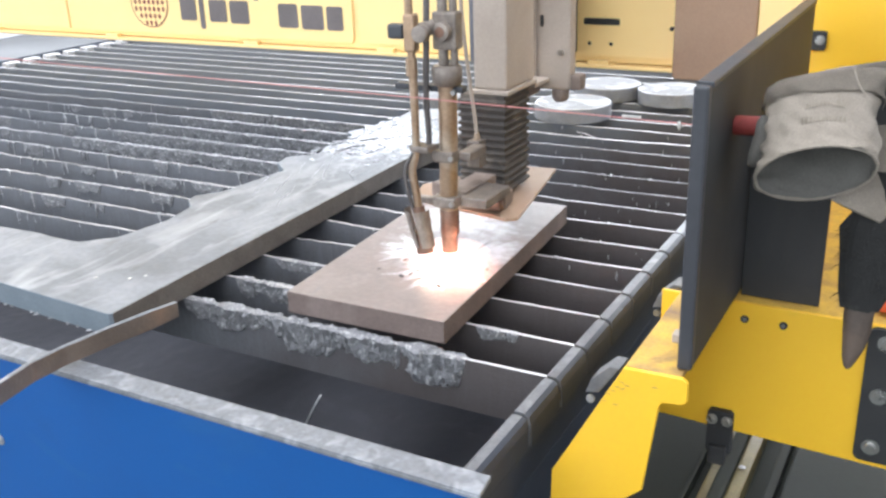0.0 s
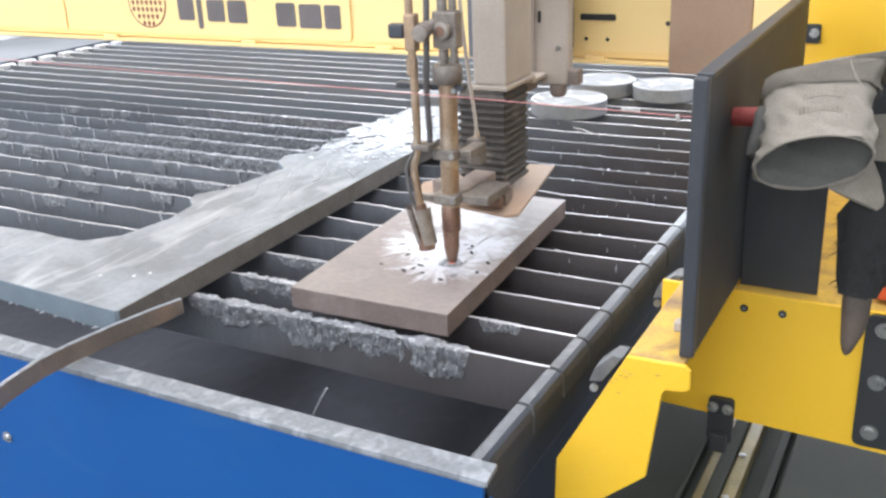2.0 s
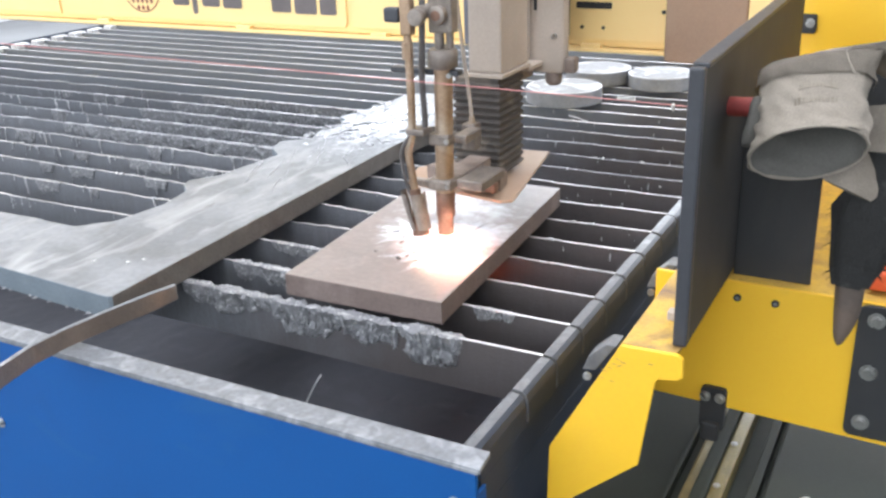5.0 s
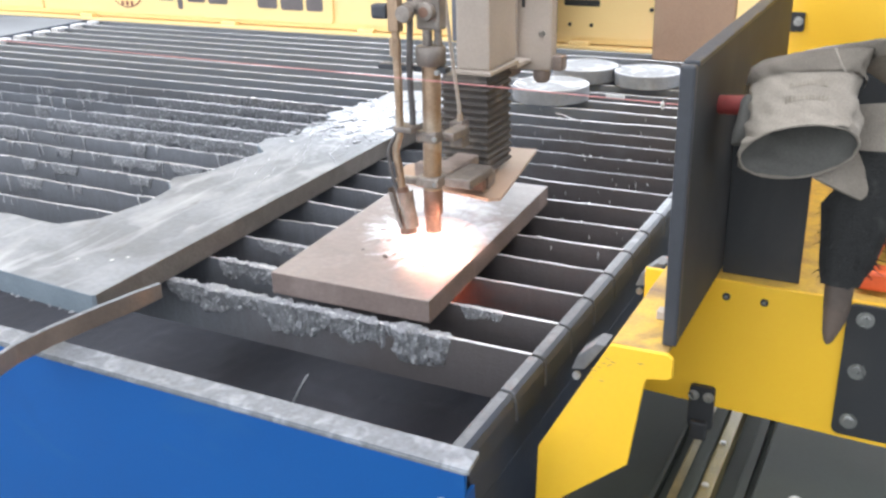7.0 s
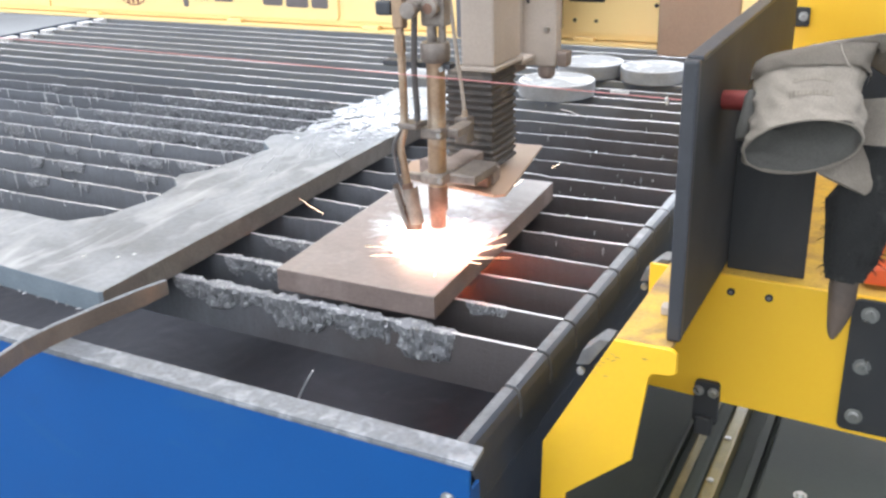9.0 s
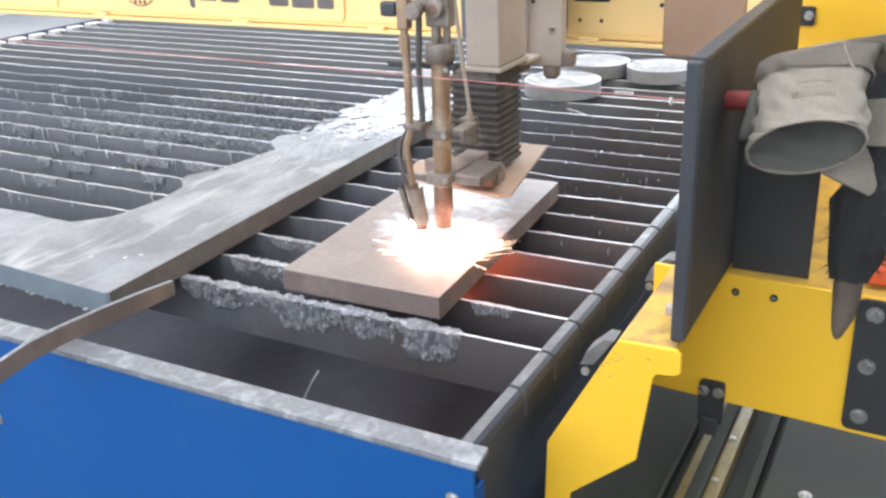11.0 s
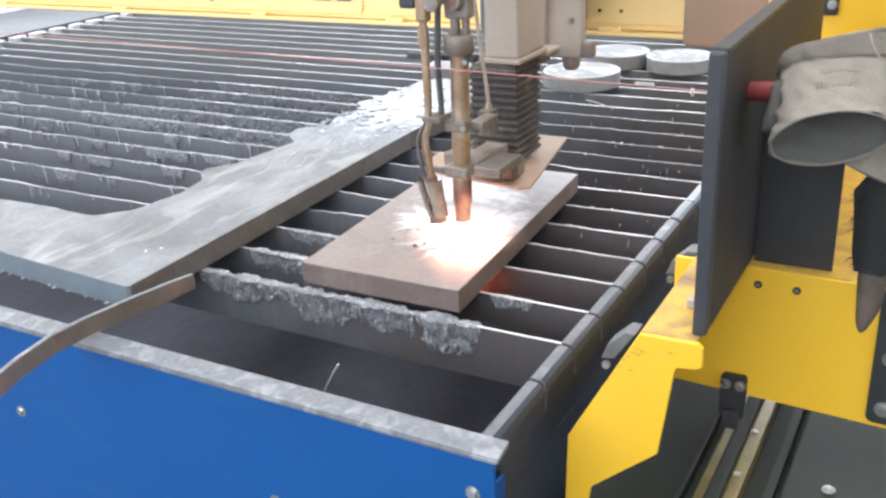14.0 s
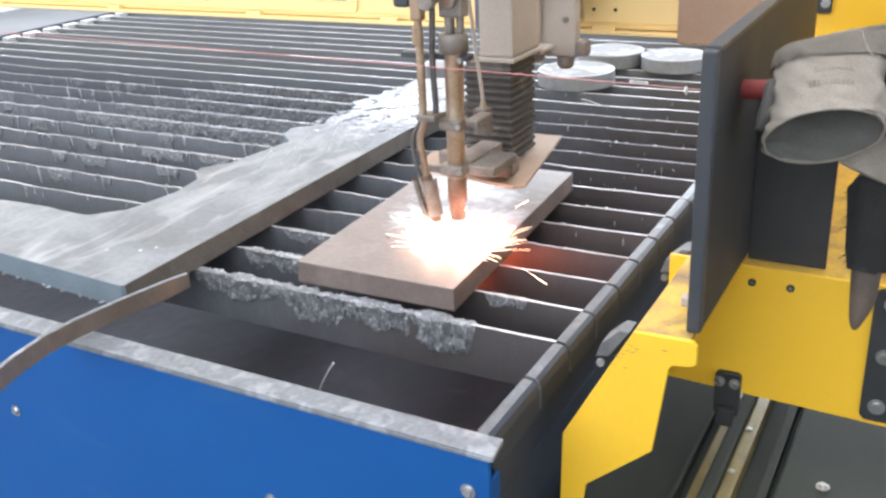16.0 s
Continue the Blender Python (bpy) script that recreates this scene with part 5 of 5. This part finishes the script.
    side = [((-0.158, 1.075, 1.10), (0.010, 0.0, 0.0), (0.0, -0.012, 0.02)), ((-0.160, 1.07, 1.075), (0.012, 0.0, 0.0), (0, -0.012, 0.006)), ((-0.166, 1.065, 1.063), (0.006, 0.0, 0.0), (0, -0.004, 0.003))]
    skin(side, M_GLOVE_IN, "thumb_fold", "", closed=True)
    # illegible print as faded bars that follow the cuff
    rnd = random.Random(5)
    for row in range(2):
        k = 1.75 + row * 0.7
        x = -0.28 + 0.05 * row
        while x < 0.32:
            w = rnd.uniform(0.02, 0.05)
            bm = bmesh.new()
            quad = []
            for dk, dx in ((0, 0), (0, w), (0.26, w), (0.26, 0)):
                q = k + dk
                i, f = int(q), q - int(q)
                c, u, v = (Vector(cuff[i][n]).lerp(Vector(cuff[i + 1][n]), f) for n in range(3))
                a = math.pi / 2 - (x + dx) * 1.25
                p = c + (u * math.cos(a) + v * math.sin(a))
                quad.append(p + (p - c) * crease(p) + (p - c).normalized() * 0.0007)
            low = [p - Vector((0, -0.0008, 0.0010)) for p in quad]
            a, b = [bm.verts.new(p) for p in quad], [bm.verts.new(p) for p in low]
            bm.faces.new(a)
            bm.faces.new(b[::-1])
            for j in range(4):
                bm.faces.new((a[j], a[(j + 1) % 4], b[(j + 1) % 4], b[j]))
            part("print_bar", bm, M_INK, t)
            x += w + rnd.uniform(0.008, 0.02)
    return t


def dark_glove():
    t = thing("work_glove", "black fuzzy work glove with worn brown leather finger", "glove", at=(-0.04, 1.12, 0.853))
    rnd = random.Random(9)
    bm = bmesh.new()
    rings = []
    m = 22
    for c, rx, ry in (((0.0, 1.12, 1.06), 0.060, 0.03), ((-0.006, 1.115, 1.02), 0.052, 0.03), ((-0.028, 1.11, 0.99), 0.042, 0.026), ((-0.035, 1.105, 0.96), 0.032, 0.022), ((-0.040, 1.10, 0.925), 0.026, 0.019), ((-0.042, 1.095, 0.905), 0.021, 0.016)):
        rings.append([bm.verts.new((c[0] + rx * math.cos(2 * math.pi * j / m) * (1 + 0.25 * wob(c[2] * 60, j * 0.9)), c[1] + ry * math.sin(2 * math.pi * j / m), c[2] + 0.004 * wob(j * 1.3, c[2] * 50))) for j in range(m)])
    for a, b in zip(rings, rings[1:]):
        for j in range(m):
            bm.faces.new((a[j], a[(j + 1) % m], b[(j + 1) % m], b[j]))
    bm.faces.new(rings[0])
    bm.faces.new(rings[-1])
    bmesh.ops.recalc_face_normals(bm, faces=bm.faces)
    part("cloth_body", bm, M_FUR, t, "black fuzzy cloth", smooth=True)
    bm = bmesh.new()
    for _ in range(110):
        z = rnd.uniform(0.915, 1.0)
        a = rnd.uniform(0, 6.28)
        f = (z - 0.905) / 0.1
        r = 0.022 + 0.018 * f
        p = Vector((-0.042 + 0.016 * f + r * math.cos(a), 1.10 + 0.018 * math.sin(a), z))
        q = p + Vector((0.010 * math.cos(a) + rnd.uniform(-0.004, 0.004), 0.006 * math.sin(a), -rnd.uniform(0.002, 0.012)))
        rod(p, q, 0.0008, 0.0002, 4, bm=bm)
    part("fuzz", bm, M_FUR, t)
    bm = bmesh.new()
    rings = []
    for c, rx in (((-0.040, 1.096, 0.935), 0.0175), ((-0.0415, 1.094, 0.915), 0.0165), ((-0.0425, 1.092, 0.895), 0.0155), ((-0.0425, 1.090, 0.876), 0.0148), ((-0.0435, 1.088, 0.860), 0.0125), ((-0.0455, 1.085, 0.846), 0.0088), ((-0.0465, 1.083, 0.836), 0.0050), ((-0.0468, 1.082, 0.832), 0.0018)):
        rings.append([bm.verts.new((c[0] + rx * math.cos(2 * math.pi * j / 20) * (1 + 0.10 * wob(c[2] * 45, j * 0.6)), c[1] + 0.75 * rx * math.sin(2 * math.pi * j / 20), c[2] + 0.001 * wob(j * 0.8, c[2] * 70))) for j in range(20)])
    for a, b in zip(rings, rings[1:]):
        for j in range(20):
            bm.faces.new((a[j], a[(j + 1) % 20], b[(j + 1) % 20], b[j]))
    bm.faces.new(rings[0])
    bm.faces.new(rings[-1])
    bmesh.ops.recalc_face_normals(bm, faces=bm.faces)
    part("leather_finger", bm, M_LEATHER, t, "worn brown leather finger", smooth=True)
    return t


def orange_clip():
    t = thing("orange_clip", "small orange plastic clip lying on the carriage deck", "clip", at=(-0.01, 1.22, 0.853))
    part("clip_body", box(-0.030, 0.010, 1.205, 1.235, 0.8535, 0.880, 0.005), M_ORANGE, t)
    part("clip_tongue", rod((-0.02, 1.22, 0.880), (-0.005, 1.22, 0.925), 0.006, 0.004, 10), M_ORANGE, t)
    return t


def dark_box():
    t = thing("control_box", "dark steel box standing on the carriage deck", "box", at=(0.1, 1.3, 0.853))
    part("box_body", box(-0.075, 0.25, 1.30, 1.45, 0.965, 1.112, 0.004), M_BLACK, t)
    part("box_leg", box(0.05, 0.22, 1.32, 1.43, 0.8535, 0.965, 0.003), M_BLACK, t)
    return t


def red_string():
    t = thing("guide_string", "thin red string stretched across the table to the shield", "string", at=(-1.0, 1.2, 1.07))
    part("cord", tube([(-3.2, 1.215, 1.108), (-2.2, 1.21, 1.094), (-1.473, 1.20, 1.0835), (-0.637, 1.20, 1.0740), (-0.30, 1.20, 1.0695), (-0.2095, 1.20, 1.068)], 0.0007, 6), M_STRING, t, smooth=True)
    part("knot", blob((-0.285, 1.20, 1.067), 0.003, 0.003, 0.006, random.Random(2)), M_CLOTH, t, "pale knot")
    part("tape_tag", box(-0.36, -0.335, 1.199, 1.201, 1.071, 1.0745), M_CLOTH, t, "pale tape tag")
    return t


hall()
cutting_table()
slats = [slat(k, FIRST + STEP * k) for k in range(24)]
scrap_plate()
work_plate()
pry_bar()
cut_disc(-0.919, 2.463, 0.105, TOP + 0.001, TOP + 0.040, 1)
cut_disc(-0.915, 2.735, 0.097, TOP + 0.001, TOP + 0.040, 2)
cut_disc(-0.720, 2.728, 0.096, TOP + 0.001, TOP + 0.038, 3)
cut_disc(-1.30, 2.46, 0.085, TOP + 0.001, TOP + 0.036, 4)
gantry()
lifter = torch_lifter()
torch = cutting_torch()
carriage()
track()
shield()
red_peg()
canvas_glove()
dark_glove()
orange_clip()
dark_box()
red_string()
wire_offcut()


# ---- fire ----
# how strongly it burns, 0 to 1, through the clip
BURN = [(0.0, 0.50), (0.5, 0.42), (1.0, 0.17), (1.3, 0.0), (2.6, 0.0), (2.8, 0.2), (3.0, 0.55), (3.3, 0.28), (3.5, 0.26), (4.0, 0.50), (6.3, 0.60), (7.0, 0.62), (8.0, 0.70), (8.5, 0.76), (9.0, 0.85), (11.3, 0.90), (12.5, 1.0), (13.2, 0.92), (13.6, 0.78), (14.0, 0.62), (14.5, 0.36), (14.8, 0.16), (15.1, 0.2), (15.3, 0.62), (15.5, 0.88), (15.7, 0.95), (16.0, 1.0)]


def burn(t):
    return float(np.interp(t, [a for a, _ in BURN], [b for _, b in BURN]))


def melt_pool(radius, seed):
    bm = bmesh.new()
    out = []
    for i in range(36):
        a = 2 * math.pi * i / 36
        r = radius * (1 + 0.28 * wob(math.cos(a) * 1.6, math.sin(a) * 1.6, seed) + 0.12 * wob(math.cos(a) * 6, math.sin(a) * 6, seed))
        out.append((r * math.cos(a), r * math.sin(a)))
    bm = prism(out, "z", -0.003, 0.0, 0.001)
    ob = new("melt_pool", mesh_of("melt_pool", bm, G_CORE))
    return tagged(ob, "white-hot pool of molten steel on the plate", "molten steel", "molten pools")


def flame_tongue(length, width, seed, mat):
    """A flame licking up and out, along its own z."""
    bm = bmesh.new()
    m, n = 8, 7
    rings = []
    for i in range(n):
        f = i / (n - 1)
        r = width * (0.45 + 1.3 * f) * (1 - f) ** 0.8 + 0.0004
        ox, oy = 0.25 * width * wob(f * 3, seed), 0.25 * width * wob(f * 3, seed, 4)
        rings.append([bm.verts.new((ox + r * math.cos(2 * math.pi * j / m), oy + r * math.sin(2 * math.pi * j / m), length * f)) for j in range(m)])
    for a, b in zip(rings, rings[1:]):
        for j in range(m):
            bm.faces.new((a[j], a[(j + 1) % m], b[(j + 1) % m], b[j]))
    bm.faces.new(rings[0][::-1])
    bm.faces.new(rings[-1])
    ob = new("flame_tongue", mesh_of("flame_tongue", bm, mat, True))
    return tagged(ob, "bright tongue of cutting flame at the torch tip", "flame", "cutting flame")


def spark(length, width):
    bm = rod((0, 0, -length / 2), (0, 0, length / 2), width * 0.25, width, 6)
    ob = new("spark", mesh_of("spark", bm, G_SPARK))
    return tagged(ob, "glowing streak of a flying spark", "spark", "flying sparks")


def pointing(place, way):
    return Matrix.Translation(place) @ Vector(way).to_track_quat("Z", "Y").to_matrix().to_4x4()


def fly(when, x, y, z, dx, dy, dz, length):
    """A spark thrown from the fire, which passes (x, y, z) along (dx, dy, dz) at that time and falls away."""
    ob = spark(length, 0.00045)
    if -0.85 < x < -0.58 and 1.08 < y < 1.63:
        z = max(z, SURFACE + 0.006)
    place, way = Vector((x, y, z)), Vector((dx, dy, dz)).normalized()
    lying = Vector((0.3 * way.x, 1.0 if way.y >= 0 else -1.0, 0.0))
    flat = pointing((-0.725, 1.40, SURFACE - 0.014), lying)
    start = Vector((PIERCE[0], PIERCE[1], SURFACE + 0.008))
    down = Vector((way.x, way.y, -0.5))
    inside = y > 0.80 and x < -0.40
    end = Vector((min(max(x + 0.3 * dx, -2.8), -0.47), max(y + 0.2 * dy, 0.88), 0.15)) if inside else Vector((x, y - 0.03 if y < 0.8 else y, -0.15))
    walk(ob, [(0.0, flat), (when - 0.26, flat), (when - 0.16, pointing(start, way)), (when, pointing(place, way)),
              (when + 0.08, pointing(place + way * 0.10 + Vector((0, 0, -0.03)), way + Vector((0, 0, -0.2)))),
              (when + 0.3, pointing(end, down)), (16.6, pointing(end, down))])


def halo_dome(radius, height, mat, seed):
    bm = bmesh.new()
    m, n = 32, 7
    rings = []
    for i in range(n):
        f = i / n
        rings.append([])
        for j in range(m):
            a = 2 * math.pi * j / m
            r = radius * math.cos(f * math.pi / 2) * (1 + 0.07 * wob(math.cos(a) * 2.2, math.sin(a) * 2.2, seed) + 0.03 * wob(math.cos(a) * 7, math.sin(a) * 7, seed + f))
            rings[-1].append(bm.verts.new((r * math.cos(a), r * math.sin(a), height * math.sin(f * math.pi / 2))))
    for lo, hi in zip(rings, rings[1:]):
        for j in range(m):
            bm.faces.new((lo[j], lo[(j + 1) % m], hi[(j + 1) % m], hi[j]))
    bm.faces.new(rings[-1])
    ob = new("glare_shell", mesh_of("glare_shell", bm, mat, True))
    return tagged(ob, "thin glowing shell painting in the glare over the plate", "flame", "burning gas")


def spray(length, width):
    bm = rod((0, 0, 0), (0, 0, length), width, width * 0.3, 5)
    ob = new("spark", mesh_of("spark", bm, G_SPARK))
    return tagged(ob, "thin glowing ray of sparks round the flame", "spark", "rays of sparks")


def rise_out(ob, low, az, lean, length, off, phase):
    """Keys a piece of the fire: hidden in the plate below its level of burning, and leaning out of it above."""
    a = radians(az)
    out = Vector((math.cos(a), math.sin(a), 0))
    burning = Vector((FIRE[0], FIRE[1], SURFACE - 0.001)) + out * off
    resting = Vector((FIRE[0] - 0.065, FIRE[1] + 0.09, SURFACE - 0.0145)) - out * length / 2
    rows = []
    for step in range(81):
        t = 0.2 * step
        up = min(1.0, max(0.0, (burn(t) - low) / 0.12))
        tilt = 90 - up * (90 - lean) + up * 5 * math.sin(t * 11 + phase)
        rows.append((t, Matrix.Translation(resting.lerp(burning, up)) @ pose(0, 0, 0, 0, 0, az) @ pose(0, 0, 0, 0, tilt, 0)))
    walk(ob, rows)


def motions():
    """Keys for the torch, the flame, the molten pool and the sparks."""
    # the torch and the foot of its lifter dip by a few millimetres while the flame is out
    dip = [(0.0, 0.0), (1.6, 0.0), (1.9, -0.0042), (2.6, -0.0042), (2.95, 0.0), (16.0, 0.0)]
    home = torch.location.copy()
    walk(torch, [(t, pose(home.x, home.y, home.z + d)) for t, d in dip])
    for ob in lifter.children:
        if ob.name.split(".")[0] in ("base_shield", "clamp_block", "clamp_foot"):
            walk(ob, [(t, pose(0, 0, d)) for t, d in dip])
    ticks = [0.1 * i for i in range(161)]
    core = (FIRE[0], FIRE[1])
    # molten pools, one above the other, rise out of the plate as the fire grows
    for i, (r, low) in enumerate(((0.014, 0.05), (0.024, 0.22), (0.034, 0.40), (0.042, 0.58), (0.049, 0.80))):
        ob = melt_pool(r, i * 3.0)
        rows = []
        for t in ticks[::2]:
            up = min(1.0, max(0.0, (burn(t) - low) / 0.12))
            place = Vector((-0.715, 1.33, SURFACE - 0.012)).lerp(Vector((core[0], core[1], SURFACE + 0.003 - 0.0006 * i)), up)
            rows.append((t, pose(*place, 0, 0, 8 * math.sin(t * 3 + i))))
        walk(ob, rows)
    # the fire's glare, painted in glowing shells that rise out of the plate
    for i, (r, high, low, *_) in enumerate(HALO):
        ob = halo_dome(r, high, G_HALO[i], i * 1.7)
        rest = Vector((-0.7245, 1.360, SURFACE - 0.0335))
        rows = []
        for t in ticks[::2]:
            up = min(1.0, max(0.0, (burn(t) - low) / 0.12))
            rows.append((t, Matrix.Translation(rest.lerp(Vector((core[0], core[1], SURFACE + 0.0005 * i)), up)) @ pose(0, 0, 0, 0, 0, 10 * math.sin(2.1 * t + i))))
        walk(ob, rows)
    # unseen glowing rods added under the plate for red light once it burns hard
    for i in range(3):
        ob = new("underglow_rod", mesh_of("underglow_rod", rod((0, 0, -0.06), (0, 0, 0.0), 0.003, 0.007, 8), G_UNDERGLOW))
        tagged(ob, "unseen red-hot rod added under the plate to redden the slats", "molten steel", "pouring melt")
        rows = []
        for t in ticks[::2]:
            up = min(1.0, max(0.0, (burn(t) - 0.48 - 0.15 * i) / 0.12))
            rest = Vector((-0.66, 1.36 + 0.03 * i, SURFACE - 0.0145))
            rows.append((t, Matrix.Translation(rest.lerp(Vector((core[0] - 0.012 + 0.016 * i, core[1] + 0.03 * i, TOP - 0.006)), up)) @ pose(0, 0, 0, 0, 88 * (1 - up), 0)))
        walk(ob, rows)
    # tongues of flame: at rest they lie inside the plate, and stand up out of it as the fire grows
    rnd = random.Random(21)
    for i in range(40):
        low = 0.10 + 0.80 * i / 40
        big = 0.45 + 0.75 * i / 40
        az, lean = rnd.uniform(0, 360), rnd.uniform(30, 80)
        length, width = rnd.uniform(0.045, 0.075) * big, rnd.uniform(0.010, 0.015) * (0.5 + 0.5 * big)
        width = min(width, 0.010)
        rise_out(flame_tongue(length, width, i * 2.3, G_TONGUE if i % 4 == 0 else G_CORE), low, az, lean, length, 0.004 + 0.030 * rnd.random() * big, rnd.uniform(0, 6))
    # the igniter's own flame, drawn back into its burner but for the moment of lighting
    ob = flame_tongue(0.032, 0.0075, 5.0, G_TONGUE)
    rows = []
    for t in ticks:
        out = max(0.0, 1 - abs(t - 3.0) / 0.25)
        rows.append((t, Matrix.Translation((-0.6815, 1.2245, 0.857 - 0.030 * out)) @ pose(0, 0, 0, 174, 8, 0)))
    walk(ob, rows)
    # thin rays of sparks close round the fire
    for i in range(46):
        low = 0.55 + 0.4 * i / 46
        az = rnd.choice((rnd.uniform(-60, 40), rnd.uniform(-60, 40), rnd.uniform(150, 250), rnd.uniform(0, 360)))
        length = rnd.uniform(0.04, 0.085)
        rise_out(spray(length, rnd.uniform(0.0003, 0.0007)), low, az, rnd.uniform(66, 88), length, rnd.uniform(0.03, 0.055), rnd.uniform(0, 6))
    fly(9.0, -0.857, 1.200, 0.846, 0.91, 0.00, -0.42, 0.047)
    fly(9.0, -0.612, 1.471, 0.830, 0.03, 1.00, 0.00, 0.058)
    fly(9.0, -0.587, 1.597, 0.830, 0.12, 0.99, 0.00, 0.032)
    fly(11.5, -0.594, 1.456, 0.790, 0.27, 0.96, 0.00, 0.164)
    fly(11.5, -0.560, 1.418, 0.790, 0.62, 0.79, 0.00, 0.122)
    fly(11.5, -0.509, 1.240, 0.790, 0.93, -0.36, 0.00, 0.126)
    fly(11.5, -0.406, 1.333, 0.785, 1.00, 0.06, 0.00, 0.096)
    fly(11.5, -0.506, 1.050, 0.802, 0.46, 0.00, -0.89, 0.042)
    fly(11.5, -0.549, 1.030, 0.752, -0.22, 0.00, -0.98, 0.054)
    fly(11.5, -0.775, 1.234, 0.790, -1.00, 0.09, 0.00, 0.081)
    fly(12.0, -0.748, 1.071, 0.785, -0.45, -0.89, 0.00, 0.203)
    fly(12.0, -0.485, 1.281, 0.790, 1.00, 0.02, 0.00, 0.177)
    fly(12.0, -0.514, 1.323, 0.790, 0.96, 0.30, 0.00, 0.162)
    fly(12.0, -0.395, 1.302, 0.780, 0.93, -0.37, 0.00, 0.112)
    fly(12.0, -0.617, 1.431, 0.790, 0.06, 1.00, 0.00, 0.063)
    fly(12.5, -0.496, 1.278, 0.790, 1.00, 0.06, 0.00, 0.101)
    fly(12.5, -0.395, 1.295, 0.785, 1.00, 0.05, 0.00, 0.109)
    fly(12.5, -0.532, 1.481, 0.790, 0.57, 0.82, 0.00, 0.068)
    fly(12.5, -0.822, 0.950, 0.762, -0.83, 0.00, -0.55, 0.105)
    fly(12.5, -0.787, 0.850, 0.758, -0.79, 0.00, -0.61, 0.088)
    fly(12.5, -0.544, 0.720, 0.712, -0.54, 0.00, -0.84, 0.049)
    fly(13.0, -0.486, 1.308, 0.790, 0.99, 0.17, 0.00, 0.186)
    fly(13.0, -0.526, 1.282, 0.785, 1.00, 0.07, 0.00, 0.112)
    fly(13.0, -0.537, 1.335, 0.790, 0.84, 0.55, 0.00, 0.130)
    fly(13.0, -0.595, 1.403, 0.790, 0.56, 0.83, 0.00, 0.073)
    fly(13.0, -0.768, 1.145, 0.785, -0.57, -0.82, 0.00, 0.105)
    fly(13.0, -0.799, 1.208, 0.785, -0.84, -0.54, 0.00, 0.064)
    fly(13.0, -0.566, 1.040, 0.789, -0.18, 0.00, -0.98, 0.055)
    fly(13.0, -0.515, 1.050, 0.808, 0.31, 0.00, -0.95, 0.033)
    fly(13.0, -0.544, 0.740, 0.793, -0.44, 0.00, -0.90, 0.080)
    fly(13.0, -0.510, 0.800, 0.781, -0.28, 0.00, -0.96, 0.025)
    fly(13.0, -0.403, 0.860, 0.774, -0.48, 0.00, -0.88, 0.063)
    fly(13.0, -0.273, 1.000, 0.877, -0.41, 0.00, -0.91, 0.022)
    fly(13.5, -0.594, 1.469, 0.790, 0.32, 0.95, 0.00, 0.126)
    fly(13.5, -0.550, 1.419, 0.790, 0.57, 0.82, 0.00, 0.113)
    fly(13.5, -0.537, 1.270, 0.785, 0.98, -0.19, 0.00, 0.074)
    fly(13.5, -0.267, 0.980, 0.865, 1.00, 0.00, 0.10, 0.020)
    fly(13.5, -0.846, 0.740, 0.727, -0.78, 0.00, -0.62, 0.147)
    fly(16.0, -0.490, 1.182, 0.780, 0.82, -0.57, 0.00, 0.067)
    fly(16.0, -0.617, 1.422, 0.790, 0.22, 0.98, 0.00, 0.041)


motions()
